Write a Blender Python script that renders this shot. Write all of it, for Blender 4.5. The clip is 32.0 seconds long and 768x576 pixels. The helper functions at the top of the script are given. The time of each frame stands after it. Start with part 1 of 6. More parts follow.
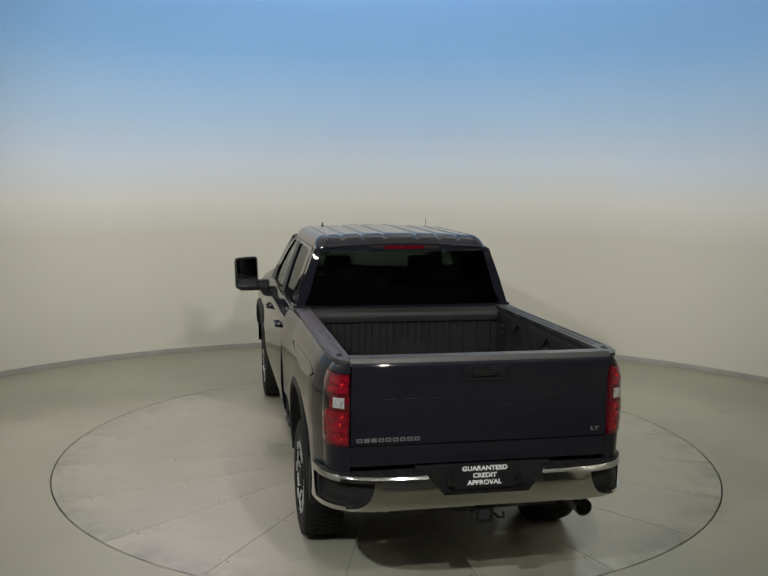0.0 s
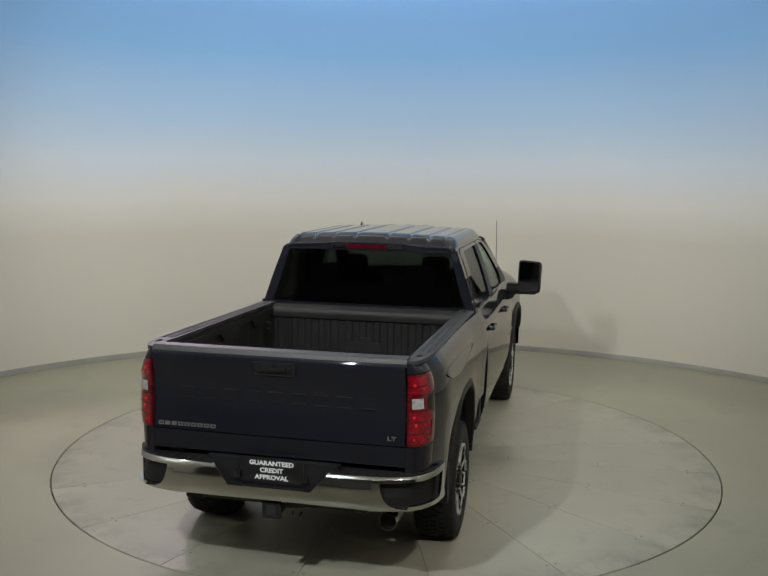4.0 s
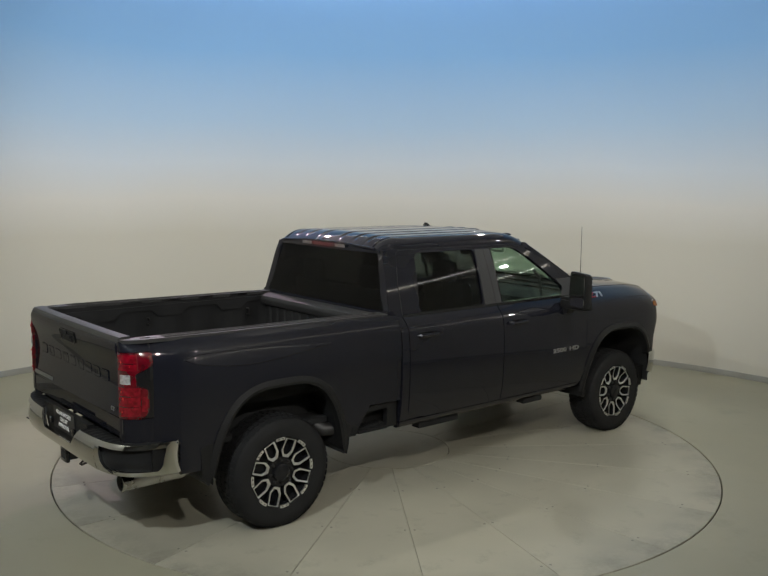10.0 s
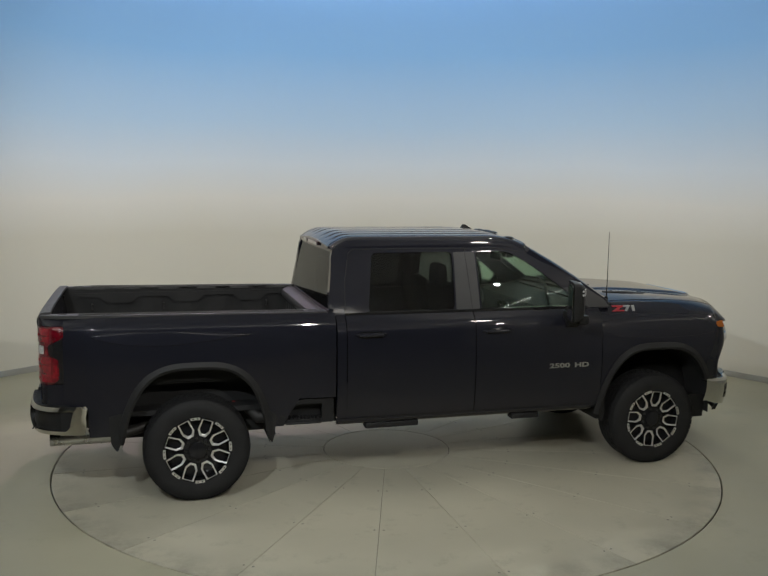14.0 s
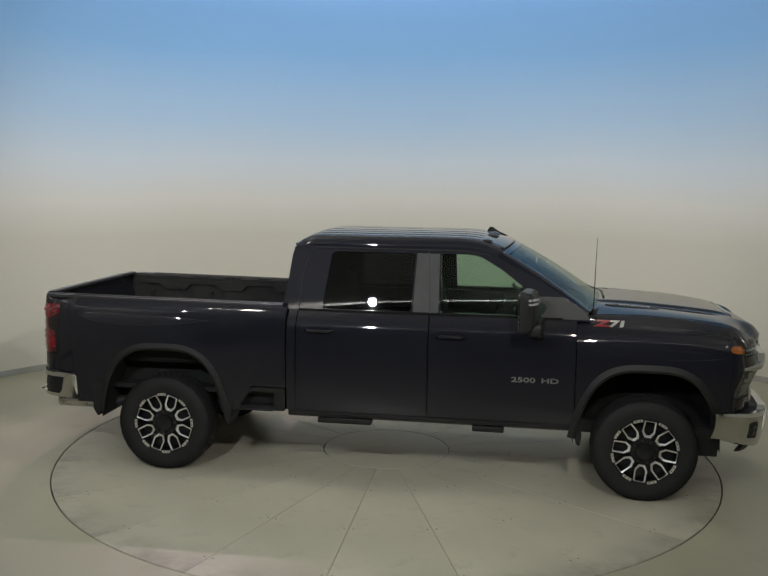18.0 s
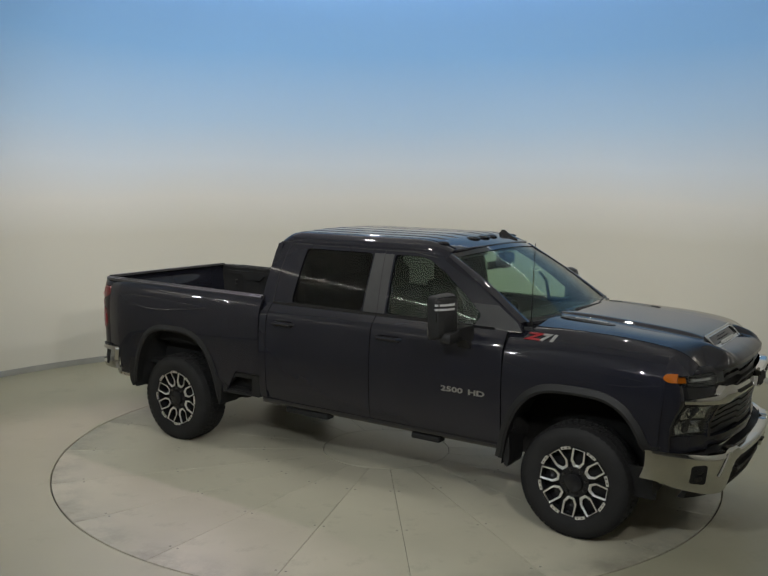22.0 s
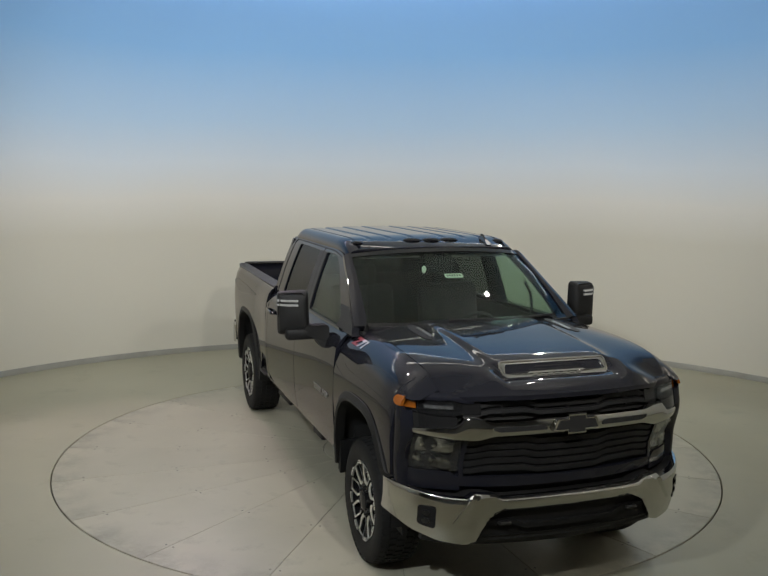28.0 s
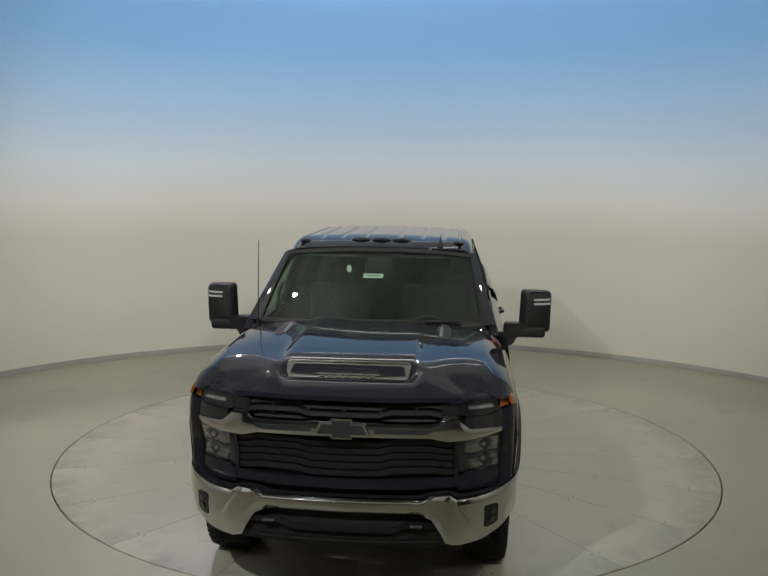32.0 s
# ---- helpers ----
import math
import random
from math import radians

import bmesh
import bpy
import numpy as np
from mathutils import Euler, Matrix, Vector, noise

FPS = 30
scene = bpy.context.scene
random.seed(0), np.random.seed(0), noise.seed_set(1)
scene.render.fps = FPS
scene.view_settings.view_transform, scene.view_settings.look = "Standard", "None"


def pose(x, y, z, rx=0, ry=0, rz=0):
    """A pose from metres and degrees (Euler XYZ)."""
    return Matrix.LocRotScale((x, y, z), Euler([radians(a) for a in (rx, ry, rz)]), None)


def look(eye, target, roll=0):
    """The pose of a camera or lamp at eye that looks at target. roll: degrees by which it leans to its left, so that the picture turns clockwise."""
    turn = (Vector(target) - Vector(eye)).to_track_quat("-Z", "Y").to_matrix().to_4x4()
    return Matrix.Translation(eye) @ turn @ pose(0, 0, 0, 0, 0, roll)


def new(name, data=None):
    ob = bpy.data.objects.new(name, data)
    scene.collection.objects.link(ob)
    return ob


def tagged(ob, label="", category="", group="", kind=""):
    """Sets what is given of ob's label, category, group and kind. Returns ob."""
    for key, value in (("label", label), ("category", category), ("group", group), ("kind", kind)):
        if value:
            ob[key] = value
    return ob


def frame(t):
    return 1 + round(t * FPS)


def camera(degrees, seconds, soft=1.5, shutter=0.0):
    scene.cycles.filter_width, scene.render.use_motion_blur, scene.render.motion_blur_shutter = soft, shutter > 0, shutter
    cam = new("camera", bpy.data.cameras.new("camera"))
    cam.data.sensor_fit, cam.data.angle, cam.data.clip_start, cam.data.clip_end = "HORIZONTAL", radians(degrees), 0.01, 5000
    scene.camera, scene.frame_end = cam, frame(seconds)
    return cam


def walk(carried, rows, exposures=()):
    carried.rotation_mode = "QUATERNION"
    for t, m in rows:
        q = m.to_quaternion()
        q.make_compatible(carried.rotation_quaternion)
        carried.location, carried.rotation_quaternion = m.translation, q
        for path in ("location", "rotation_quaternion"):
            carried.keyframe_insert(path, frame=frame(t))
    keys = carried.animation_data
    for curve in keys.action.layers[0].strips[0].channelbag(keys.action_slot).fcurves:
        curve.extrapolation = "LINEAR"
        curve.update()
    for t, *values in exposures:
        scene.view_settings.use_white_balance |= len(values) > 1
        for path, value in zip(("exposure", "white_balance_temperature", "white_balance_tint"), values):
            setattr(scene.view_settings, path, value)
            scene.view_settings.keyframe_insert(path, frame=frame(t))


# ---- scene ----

import mathutils.geometry

# ------------------------------------------------------------- camera
cam = camera(47.19, 32.0)
EYE = (0.0, -8.077, 2.571)
YAW, TILT = radians(-0.288), radians(-7.357)
AIM = (EYE[0] + 10 * math.sin(YAW) * math.cos(TILT), EYE[1] + 10 * math.cos(YAW) * math.cos(TILT), EYE[2] + 10 * math.sin(TILT))
walk(cam, [(0.0, look(EYE, AIM, 0.714)), (32.0, look(EYE, AIM, 0.714))])

# ------------------------------------------------------------- light
world = bpy.data.worlds.new("world")
scene.world = world
world.use_nodes = True
world.node_tree.nodes["Background"].inputs["Color"].default_value = (0.05, 0.05, 0.05, 1)
world.node_tree.nodes["Background"].inputs["Strength"].default_value = 0.3
scene.view_settings.exposure = -0.13


def lamp(x, y, z, watts, color, aim=None, cone=90, size=0.06):
    """A ceiling lamp or an added fill lamp; with an aim it is a spotlight with a soft-edged cone."""
    d = bpy.data.lights.new("ceiling_lamp", "SPOT" if aim else "POINT")
    d.energy, d.color, d.shadow_soft_size = watts, color, size
    ob = new("ceiling_lamp", d)
    ob.location = (x, y, z)
    if aim:
        d.spot_size, d.spot_blend = radians(cone), 0.6
        ob.matrix_world = look((x, y, z), aim)
    return ob


WARM, COOL, PINK, LIME = (1.0, 0.97, 0.92), (0.90, 0.96, 1.0), (1.0, 0.70, 0.86), (1.0, 1.0, 0.86)
lamp(-2.8, 3.8, 5.30, 325, PINK, (-2.1, -1.7, 0.0), 56, 0.04)
lamp(2.6, 3.8, 5.30, 145, LIME, (0.9, -0.5, 0.0), 70, 0.04)
lamp(-3.4, -3.2, 5.00, 340, WARM, (-0.2, 4.0, 3.3), 90, 0.15)
lamp(3.4, -3.2, 5.00, 360, WARM, (0.7, 4.0, 3.3), 90, 0.15)
lamp(-2.0, -6.1, 4.05, 520, COOL, (0.0, 1.0, 1.1), 80, 0.06)
lamp(1.2, -6.0, 3.95, 420, WARM, (-0.2, 1.2, 1.4), 70, 0.055)
lamp(-5.5, -0.1, 3.45, 60, COOL, (0.0, 0.0, 0.9), 60, 0.05)
lamp(5.5, 0.0, 3.40, 45, WARM, (0.0, 0.0, 0.9), 60, 0.05)
# unseen fill lamps, added: outer pair lifts the blacks, inner pair the ceiling
lamp(-4.4, -4.6, 4.20, 42, COOL, size=0.05)
lamp(4.4, -4.6, 4.20, 38, WARM, size=0.05)
lamp(-1.9, -0.4, 4.30, 70, WARM, size=0.05)
lamp(1.9, -0.2, 4.30, 22, WARM, size=0.05)


# ------------------------------------------------------------- materials
def material(name):
    m = bpy.data.materials.new(name)
    m.use_nodes = True
    return m, m.node_tree, m.node_tree.nodes["Principled BSDF"]


def mottled(name, a, b, scale, rough=0.5, metal=0.0, bump=0.0, bump_scale=200.0, rough_span=0.1, coat=0.0, spec=0.5, stains=None):
    """A surface whose colour wanders between a and b, with fine grain, uneven gloss and relief."""
    m, t, p = material(name)
    n, l = t.nodes, t.links
    co = n.new("ShaderNodeTexCoord")
    big = n.new("ShaderNodeTexNoise")
    big.inputs["Scale"].default_value, big.inputs["Detail"].default_value = scale, 6
    l.new(co.outputs["Object"], big.inputs["Vector"])
    ramp = n.new("ShaderNodeValToRGB")
    ramp.color_ramp.elements[0].position, ramp.color_ramp.elements[1].position = 0.3, 0.7
    ramp.color_ramp.elements[0].color, ramp.color_ramp.elements[1].color = (*a, 1), (*b, 1)
    l.new(big.outputs["Fac"], ramp.inputs["Fac"])
    colour = ramp.outputs["Color"]
    if stains:
        st = n.new("ShaderNodeTexNoise")
        st.inputs["Scale"].default_value, st.inputs["Detail"].default_value, st.inputs["Roughness"].default_value = stains[1], 9, 0.7
        l.new(co.outputs["Object"], st.inputs["Vector"])
        sr = n.new("ShaderNodeValToRGB")
        sr.color_ramp.elements[0].position, sr.color_ramp.elements[1].position = 0.56, 0.75
        l.new(st.outputs["Fac"], sr.inputs["Fac"])
        mx = n.new("ShaderNodeMix")
        mx.data_type = "RGBA"
        sc = n.new("ShaderNodeMath")
        sc.operation = "MULTIPLY"
        sc.inputs[1].default_value = stains[2]
        l.new(sr.outputs["Color"], sc.inputs[0])
        l.new(sc.outputs[0], mx.inputs["Factor"])
        l.new(colour, mx.inputs["A"])
        mx.inputs["B"].default_value = (*stains[0], 1)
        colour = mx.outputs["Result"]
    l.new(colour, p.inputs["Base Color"])
    mr = n.new("ShaderNodeMapRange")
    mr.inputs["To Min"].default_value, mr.inputs["To Max"].default_value = rough - rough_span, rough + rough_span
    l.new(big.outputs["Fac"], mr.inputs["Value"])
    l.new(mr.outputs["Result"], p.inputs["Roughness"])
    p.inputs["Metallic"].default_value, p.inputs["Coat Weight"].default_value = metal, coat
    p.inputs["Coat Roughness"].default_value = 0.02
    p.inputs["Specular IOR Level"].default_value = spec
    if bump:
        fine = n.new("ShaderNodeTexNoise")
        fine.inputs["Scale"].default_value, fine.inputs["Detail"].default_value = bump_scale, 4
        l.new(co.outputs["Object"], fine.inputs["Vector"])
        bp = n.new("ShaderNodeBump")
        bp.inputs["Strength"].default_value, bp.inputs["Distance"].default_value = bump, 0.002
        l.new(fine.outputs["Fac"], bp.inputs["Height"])
        l.new(bp.outputs["Normal"], p.inputs["Normal"])
    return m


def plain(name, c, rough=0.5, metal=0.0, coat=0.0, transmission=0.0, ior=1.45, glow=0.0, alpha=1.0):
    m, t, p = material(name)
    p.inputs["Base Color"].default_value = (*c, 1)
    p.inputs["Roughness"].default_value, p.inputs["Metallic"].default_value = rough, metal
    p.inputs["Coat Weight"].default_value, p.inputs["Transmission Weight"].default_value = coat, transmission
    p.inputs["IOR"].default_value = ior
    if coat:
        p.inputs["Specular IOR Level"].default_value = 0.0
    if glow:
        p.inputs["Emission Color"].default_value, p.inputs["Emission Strength"].default_value = (*c, 1), glow
    return m


def pane_glass(name, tint, gloss=0.0):
    """Thin tinted glass: light passes straight through, tinted, and the face mirrors by its angle."""
    m, t, p = material(name)
    n, l = t.nodes, t.links
    tr = n.new("ShaderNodeBsdfTransparent")
    tr.inputs["Color"].default_value = (*tint, 1)
    gl = n.new("ShaderNodeBsdfGlossy")
    gl.inputs["Roughness"].default_value = gloss
    lw = n.new("ShaderNodeLayerWeight")
    lw.inputs["Blend"].default_value = 0.5
    pw = n.new("ShaderNodeMath")
    pw.operation = "POWER"
    pw.inputs[1].default_value = 5
    l.new(lw.outputs["Facing"], pw.inputs[0])
    fr = n.new("ShaderNodeMath")
    fr.operation = "MULTIPLY_ADD"
    fr.inputs[1].default_value, fr.inputs[2].default_value = 0.55, 0.032
    l.new(pw.outputs[0], fr.inputs[0])
    mx = n.new("ShaderNodeMixShader")
    l.new(fr.outputs[0], mx.inputs[0])
    l.new(tr.outputs[0], mx.inputs[1])
    l.new(gl.outputs[0], mx.inputs[2])
    l.new(mx.outputs[0], n["Material Output"].inputs["Surface"])
    return m


def car_paint(name, a, b, sheen):
    """Dark base coat with fine metal flake under a clear coat; the coat mirrors by its angle."""
    m, t, p = material(name)
    n, l = t.nodes, t.links
    co = n.new("ShaderNodeTexCoord")
    big = n.new("ShaderNodeTexNoise")
    big.inputs["Scale"].default_value, big.inputs["Detail"].default_value = 2.0, 5
    l.new(co.outputs["Object"], big.inputs["Vector"])
    mix = n.new("ShaderNodeMix")
    mix.data_type = "RGBA"
    l.new(big.outputs["Fac"], mix.inputs["Factor"])
    mix.inputs["A"].default_value, mix.inputs["B"].default_value = (*a, 1), (*b, 1)
    l.new(mix.outputs["Result"], p.inputs["Base Color"])
    p.inputs["Roughness"].default_value, p.inputs["Metallic"].default_value = 0.42, 0.12
    p.inputs["Specular IOR Level"].default_value = 0.0
    gl = n.new("ShaderNodeBsdfGlossy")
    gl.inputs["Color"].default_value, gl.inputs["Roughness"].default_value = (*sheen, 1), 0.035
    peel = n.new("ShaderNodeTexNoise")
    peel.inputs["Scale"].default_value, peel.inputs["Detail"].default_value = 26, 2
    l.new(co.outputs["Object"], peel.inputs["Vector"])
    bp = n.new("ShaderNodeBump")
    bp.inputs["Strength"].default_value, bp.inputs["Distance"].default_value = 0.04, 0.0015
    l.new(peel.outputs["Fac"], bp.inputs["Height"])
    l.new(bp.outputs["Normal"], gl.inputs["Normal"])
    fr = n.new("ShaderNodeFresnel")
    fr.inputs["IOR"].default_value = 1.44
    mx = n.new("ShaderNodeMixShader")
    l.new(fr.outputs[0], mx.inputs[0])
    l.new(p.outputs[0], mx.inputs[1])
    l.new(gl.outputs[0], mx.inputs[2])
    l.new(mx.outputs[0], n["Material Output"].inputs["Surface"])
    return m


def tinted_wall():
    """Warm white plaster; the blue above is an overlay tint put into its colour."""
    m, t, p = material("plaster with overlay tint")
    n, l = t.nodes, t.links
    co = n.new("ShaderNodeTexCoord")
    sep = n.new("ShaderNodeSeparateXYZ")
    l.new(co.outputs["Object"], sep.inputs[0])
    nz = n.new("ShaderNodeTexNoise")
    nz.inputs["Scale"].default_value, nz.inputs["Detail"].default_value = 0.5, 3
    l.new(co.outputs["Object"], nz.inputs["Vector"])
    ad = n.new("ShaderNodeMath")
    ad.operation = "MULTIPLY_ADD"
    ad.inputs[1].default_value, ad.inputs[2].default_value = 0.25, -0.125
    l.new(nz.outputs["Fac"], ad.inputs[0])
    sm = n.new("ShaderNodeMath")
    l.new(sep.outputs["Z"], sm.inputs[0])
    l.new(ad.outputs[0], sm.inputs[1])
    mr = n.new("ShaderNodeMapRange")
    mr.inputs["From Min"].default_value, mr.inputs["From Max"].default_value = 0.0, 6.0
    l.new(sm.outputs[0], mr.inputs["Value"])
    ramp = n.new("ShaderNodeValToRGB")
    stops = WALL_STOPS
    e = ramp.color_ramp.elements
    e[0].position, e[0].color = stops[0][0] / 6, (*stops[0][1], 1)
    e[1].position, e[1].color = stops[-1][0] / 6, (*stops[-1][1], 1)
    for z, c in stops[1:-1]:
        k = e.new(z / 6)
        k.color = (*c, 1)
    l.new(mr.outputs["Result"], ramp.inputs["Fac"])
    # the overlay's blue sits on the curved back alone and runs out on the side wings
    wing = n.new("ShaderNodeMapRange")
    wing.inputs["From Min"].default_value, wing.inputs["From Max"].default_value = 0.6, 2.2
    l.new(sep.outputs["Y"], wing.inputs["Value"])
    mix = n.new("ShaderNodeMix")
    mix.data_type = "RGBA"
    mix.inputs["A"].default_value = (0.66, 0.64, 0.57, 1)
    l.new(wing.outputs["Result"], mix.inputs["Factor"])
    l.new(ramp.outputs["Color"], mix.inputs["B"])
    l.new(mix.outputs["Result"], p.inputs["Base Color"])
    p.inputs["Roughness"].default_value = 0.75
    fine = n.new("ShaderNodeTexNoise")
    fine.inputs["Scale"].default_value = 60
    l.new(co.outputs["Object"], fine.inputs["Vector"])
    bp = n.new("ShaderNodeBump")
    bp.inputs["Strength"].default_value, bp.inputs["Distance"].default_value = 0.15, 0.002
    l.new(fine.outputs["Fac"], bp.inputs["Height"])
    l.new(bp.outputs["Normal"], p.inputs["Normal"])
    return m


# stops by height: plaster tone below, the overlay's blue tint put in above
WALL_STOPS = [(0.0, (0.615, 0.59, 0.51)), (1.7, (0.635, 0.61, 0.53)), (2.2, (0.735, 0.72, 0.68)), (2.7, (0.665, 0.735, 0.815)),
              (3.3, (0.475, 0.65, 0.86)), (4.3, (0.272, 0.52, 0.87)), (5.6, (0.215, 0.44, 0.83))]
M_WALL = tinted_wall()
M_BASE = mottled("grey vinyl base", (0.27, 0.265, 0.235), (0.33, 0.325, 0.29), 3, 0.5)
M_FLOOR = mottled("epoxy floor", (0.335, 0.319, 0.230), (0.405, 0.386, 0.283), 0.7, 0.42, 0, 0.10, 90, 0.10, stains=((0.255, 0.24, 0.172), 2.2, 0.5))


def disc_top():
    """Worn concrete of the turntable, with dirt gathered in patches along its rim."""
    m = mottled("worn concrete plate", (0.365, 0.346, 0.267), (0.445, 0.423, 0.328), 1.1, 0.36, 0, 0.16, 70, 0.10, stains=((0.245, 0.228, 0.172), 3.4, 0.7))
    t = m.node_tree
    n, l = t.nodes, t.links
    p = n["Principled BSDF"]
    old = p.inputs["Base Color"].links[0].from_socket
    co = n.new("ShaderNodeTexCoord")
    flat = n.new("ShaderNodeVectorMath")
    flat.operation = "MULTIPLY"
    flat.inputs[1].default_value = (1, 1, 0)
    l.new(co.outputs["Object"], flat.inputs[0])
    ln = n.new("ShaderNodeVectorMath")
    ln.operation = "LENGTH"
    l.new(flat.outputs[0], ln.inputs[0])
    rim = n.new("ShaderNodeMapRange")
    rim.interpolation_type = "SMOOTHSTEP"
    rim.inputs["From Min"].default_value, rim.inputs["From Max"].default_value = 2.62, 2.98
    l.new(ln.outputs["Value"], rim.inputs["Value"])
    info = n.new("ShaderNodeObjectInfo")
    shift = n.new("ShaderNodeVectorMath")
    shift.operation = "ADD"
    l.new(co.outputs["Object"], shift.inputs[0])
    l.new(info.outputs["Random"], shift.inputs[1])
    nz = n.new("ShaderNodeTexNoise")
    nz.inputs["Scale"].default_value, nz.inputs["Detail"].default_value, nz.inputs["Roughness"].default_value = 3.2, 8, 0.7
    l.new(shift.outputs[0], nz.inputs["Vector"])
    cutn = n.new("ShaderNodeMapRange")
    cutn.inputs["From Min"].default_value, cutn.inputs["From Max"].default_value = 0.42, 0.66
    l.new(nz.outputs["Fac"], cutn.inputs["Value"])
    mu = n.new("ShaderNodeMath")
    mu.operation = "MULTIPLY"
    l.new(rim.outputs["Result"], mu.inputs[0])
    l.new(cutn.outputs["Result"], mu.inputs[1])
    mx = n.new("ShaderNodeMix")
    mx.data_type = "RGBA"
    l.new(mu.outputs[0], mx.inputs["Factor"])
    l.new(old, mx.inputs["A"])
    mx.inputs["B"].default_value = (0.25, 0.235, 0.185, 1)
    tone = n.new("ShaderNodeMix")
    tone.data_type = "RGBA"
    tone.blend_type = "MULTIPLY"
    tone.inputs["Factor"].default_value = 1.0
    val = n.new("ShaderNodeMapRange")
    val.inputs["To Min"].default_value, val.inputs["To Max"].default_value = 0.97, 1.02
    l.new(info.outputs["Random"], val.inputs["Value"])
    l.new(mx.outputs["Result"], tone.inputs["A"])
    l.new(val.outputs["Result"], tone.inputs["B"])
    l.new(tone.outputs["Result"], p.inputs["Base Color"])
    return m


M_DISC = disc_top()
M_PIT = plain("dark gap", (0.02, 0.02, 0.02), 0.9)
M_CEIL = mottled("ceiling white", (0.74, 0.74, 0.72), (0.80, 0.80, 0.78), 0.5, 0.8)
M_DARK = mottled("dark room", (0.27, 0.265, 0.25), (0.33, 0.325, 0.305), 0.5, 0.8)
M_HEADER = mottled("header white", (0.62, 0.61, 0.56), (0.68, 0.67, 0.62), 0.6, 0.8)
M_STRIP = plain("light strip", (1.0, 0.98, 0.92), glow=11.0)
M_PANEL = plain("light panel", (1.0, 0.98, 0.93), glow=4.5)
M_PAINT = car_paint("black metallic paint", (0.0098, 0.0103, 0.0150), (0.0120, 0.0126, 0.0178), (1.0, 0.965, 0.93))
M_PLASTIC = mottled("grained black plastic", (0.008, 0.008, 0.0082), (0.012, 0.012, 0.012), 8, 0.55, 0, 0.35, 500, 0.08, spec=0.28)
M_GRILLE = mottled("satin black bar", (0.010, 0.010, 0.0105), (0.015, 0.015, 0.0155), 12, 0.38, spec=0.25)
M_GLOSS = plain("gloss black", (0.011, 0.011, 0.0115), 0.14, coat=1.0)
M_LINER = mottled("bed liner", (0.010, 0.010, 0.010), (0.016, 0.016, 0.0155), 7, 0.7, 0, 0.6, 260, 0.1, spec=0.25)
M_SATIN = mottled("satin black film", (0.030, 0.030, 0.030), (0.038, 0.038, 0.038), 6, 0.55, 0, 0.1, 300, 0.05, spec=0.3)
M_RAIL = mottled("dull black rail", (0.014, 0.014, 0.014), (0.021, 0.021, 0.020), 8, 0.6, 0, 0.3, 300, 0.08)
M_CAP = mottled("satin rail cap", (0.024, 0.0235, 0.022), (0.036, 0.035, 0.033), 9, 0.46, 0, 0.4, 300, 0.08, spec=0.5)
M_CHROME = mottled("chrome", (0.53, 0.525, 0.505), (0.61, 0.605, 0.585), 3, 0.07, 1.0, 0, 1, 0.03)
M_ALLOY = mottled("machined alloy", (0.78, 0.78, 0.77), (0.90, 0.90, 0.89), 14, 0.34, 1.0, 0.1, 300, 0.06)
M_RIM = plain("black rim paint", (0.012, 0.012, 0.013), 0.22, coat=0.6)
M_RUBBER = mottled("tyre rubber", (0.010, 0.010, 0.0103), (0.016, 0.016, 0.016), 9, 0.68, 0, 0.3, 240, 0.08, spec=0.25)
M_STEEL = mottled("underbody steel", (0.022, 0.021, 0.020), (0.055, 0.053, 0.05), 9, 0.5, 0.6, 0.2, 120, 0.12)
M_PIPE = mottled("exhaust steel", (0.35, 0.34, 0.32), (0.5, 0.49, 0.46), 9, 0.28, 1.0, 0, 1, 0.1)
M_RED = mottled("red lens", (0.09, 0.001, 0.004), (0.25, 0.003, 0.014), 34, 0.12, 0.0, 0.5, 90, 0.03, coat=1.0)
M_DEEP = mottled("dark red lens", (0.05, 0.0007, 0.003), (0.12, 0.001, 0.007), 18, 0.12, 0.0, 0.2, 60, 0.03, coat=1.0)
# brighter copy of the lens red, for painted glints
M_CLEARRED = plain("lit red facet", (0.85, 0.03, 0.03), 0.08, 0.4, coat=1.0)
M_FACET = mottled("faceted clear lens", (0.40, 0.40, 0.39), (0.88, 0.88, 0.87), 45, 0.08, 0.9, 1.0, 30, 0.05, coat=1.0)
M_REVERSE = mottled("clear reverse lens", (0.30, 0.30, 0.295), (0.80, 0.80, 0.79), 26, 0.10, 0.5, 0.3, 60, 0.04, coat=1.0)
M_BOWL = mottled("bright lamp bowl", (0.34, 0.34, 0.335), (0.66, 0.66, 0.65), 30, 0.14, 1.0, 0.0, 1, 0.05)
M_CLEAR = plain("clear lens", (0.75, 0.75, 0.75), 0.12, metal=0.6, coat=1.0)
M_REFLECTOR = mottled("lamp reflector", (0.25, 0.25, 0.25), (0.55, 0.55, 0.55), 60, 0.16, 1.0)
M_AMBER = plain("amber lens", (0.23, 0.064, 0.005), 0.15, coat=1.0)
M_LENS = pane_glass("lamp cover", (0.9, 0.91, 0.92))
M_FRONT_GLASS = pane_glass("windscreen glass", (0.76, 0.85, 0.79), 0.012)
M_TINT = pane_glass("privacy glass", (0.34, 0.35, 0.355), 0.012)
M_MIRROR = plain("mirror glass", (0.8, 0.8, 0.8), 0.02, 1.0)
M_TRIM = mottled("cabin trim", (0.013, 0.013, 0.013), (0.019, 0.019, 0.0185), 5, 0.7, spec=0.3)
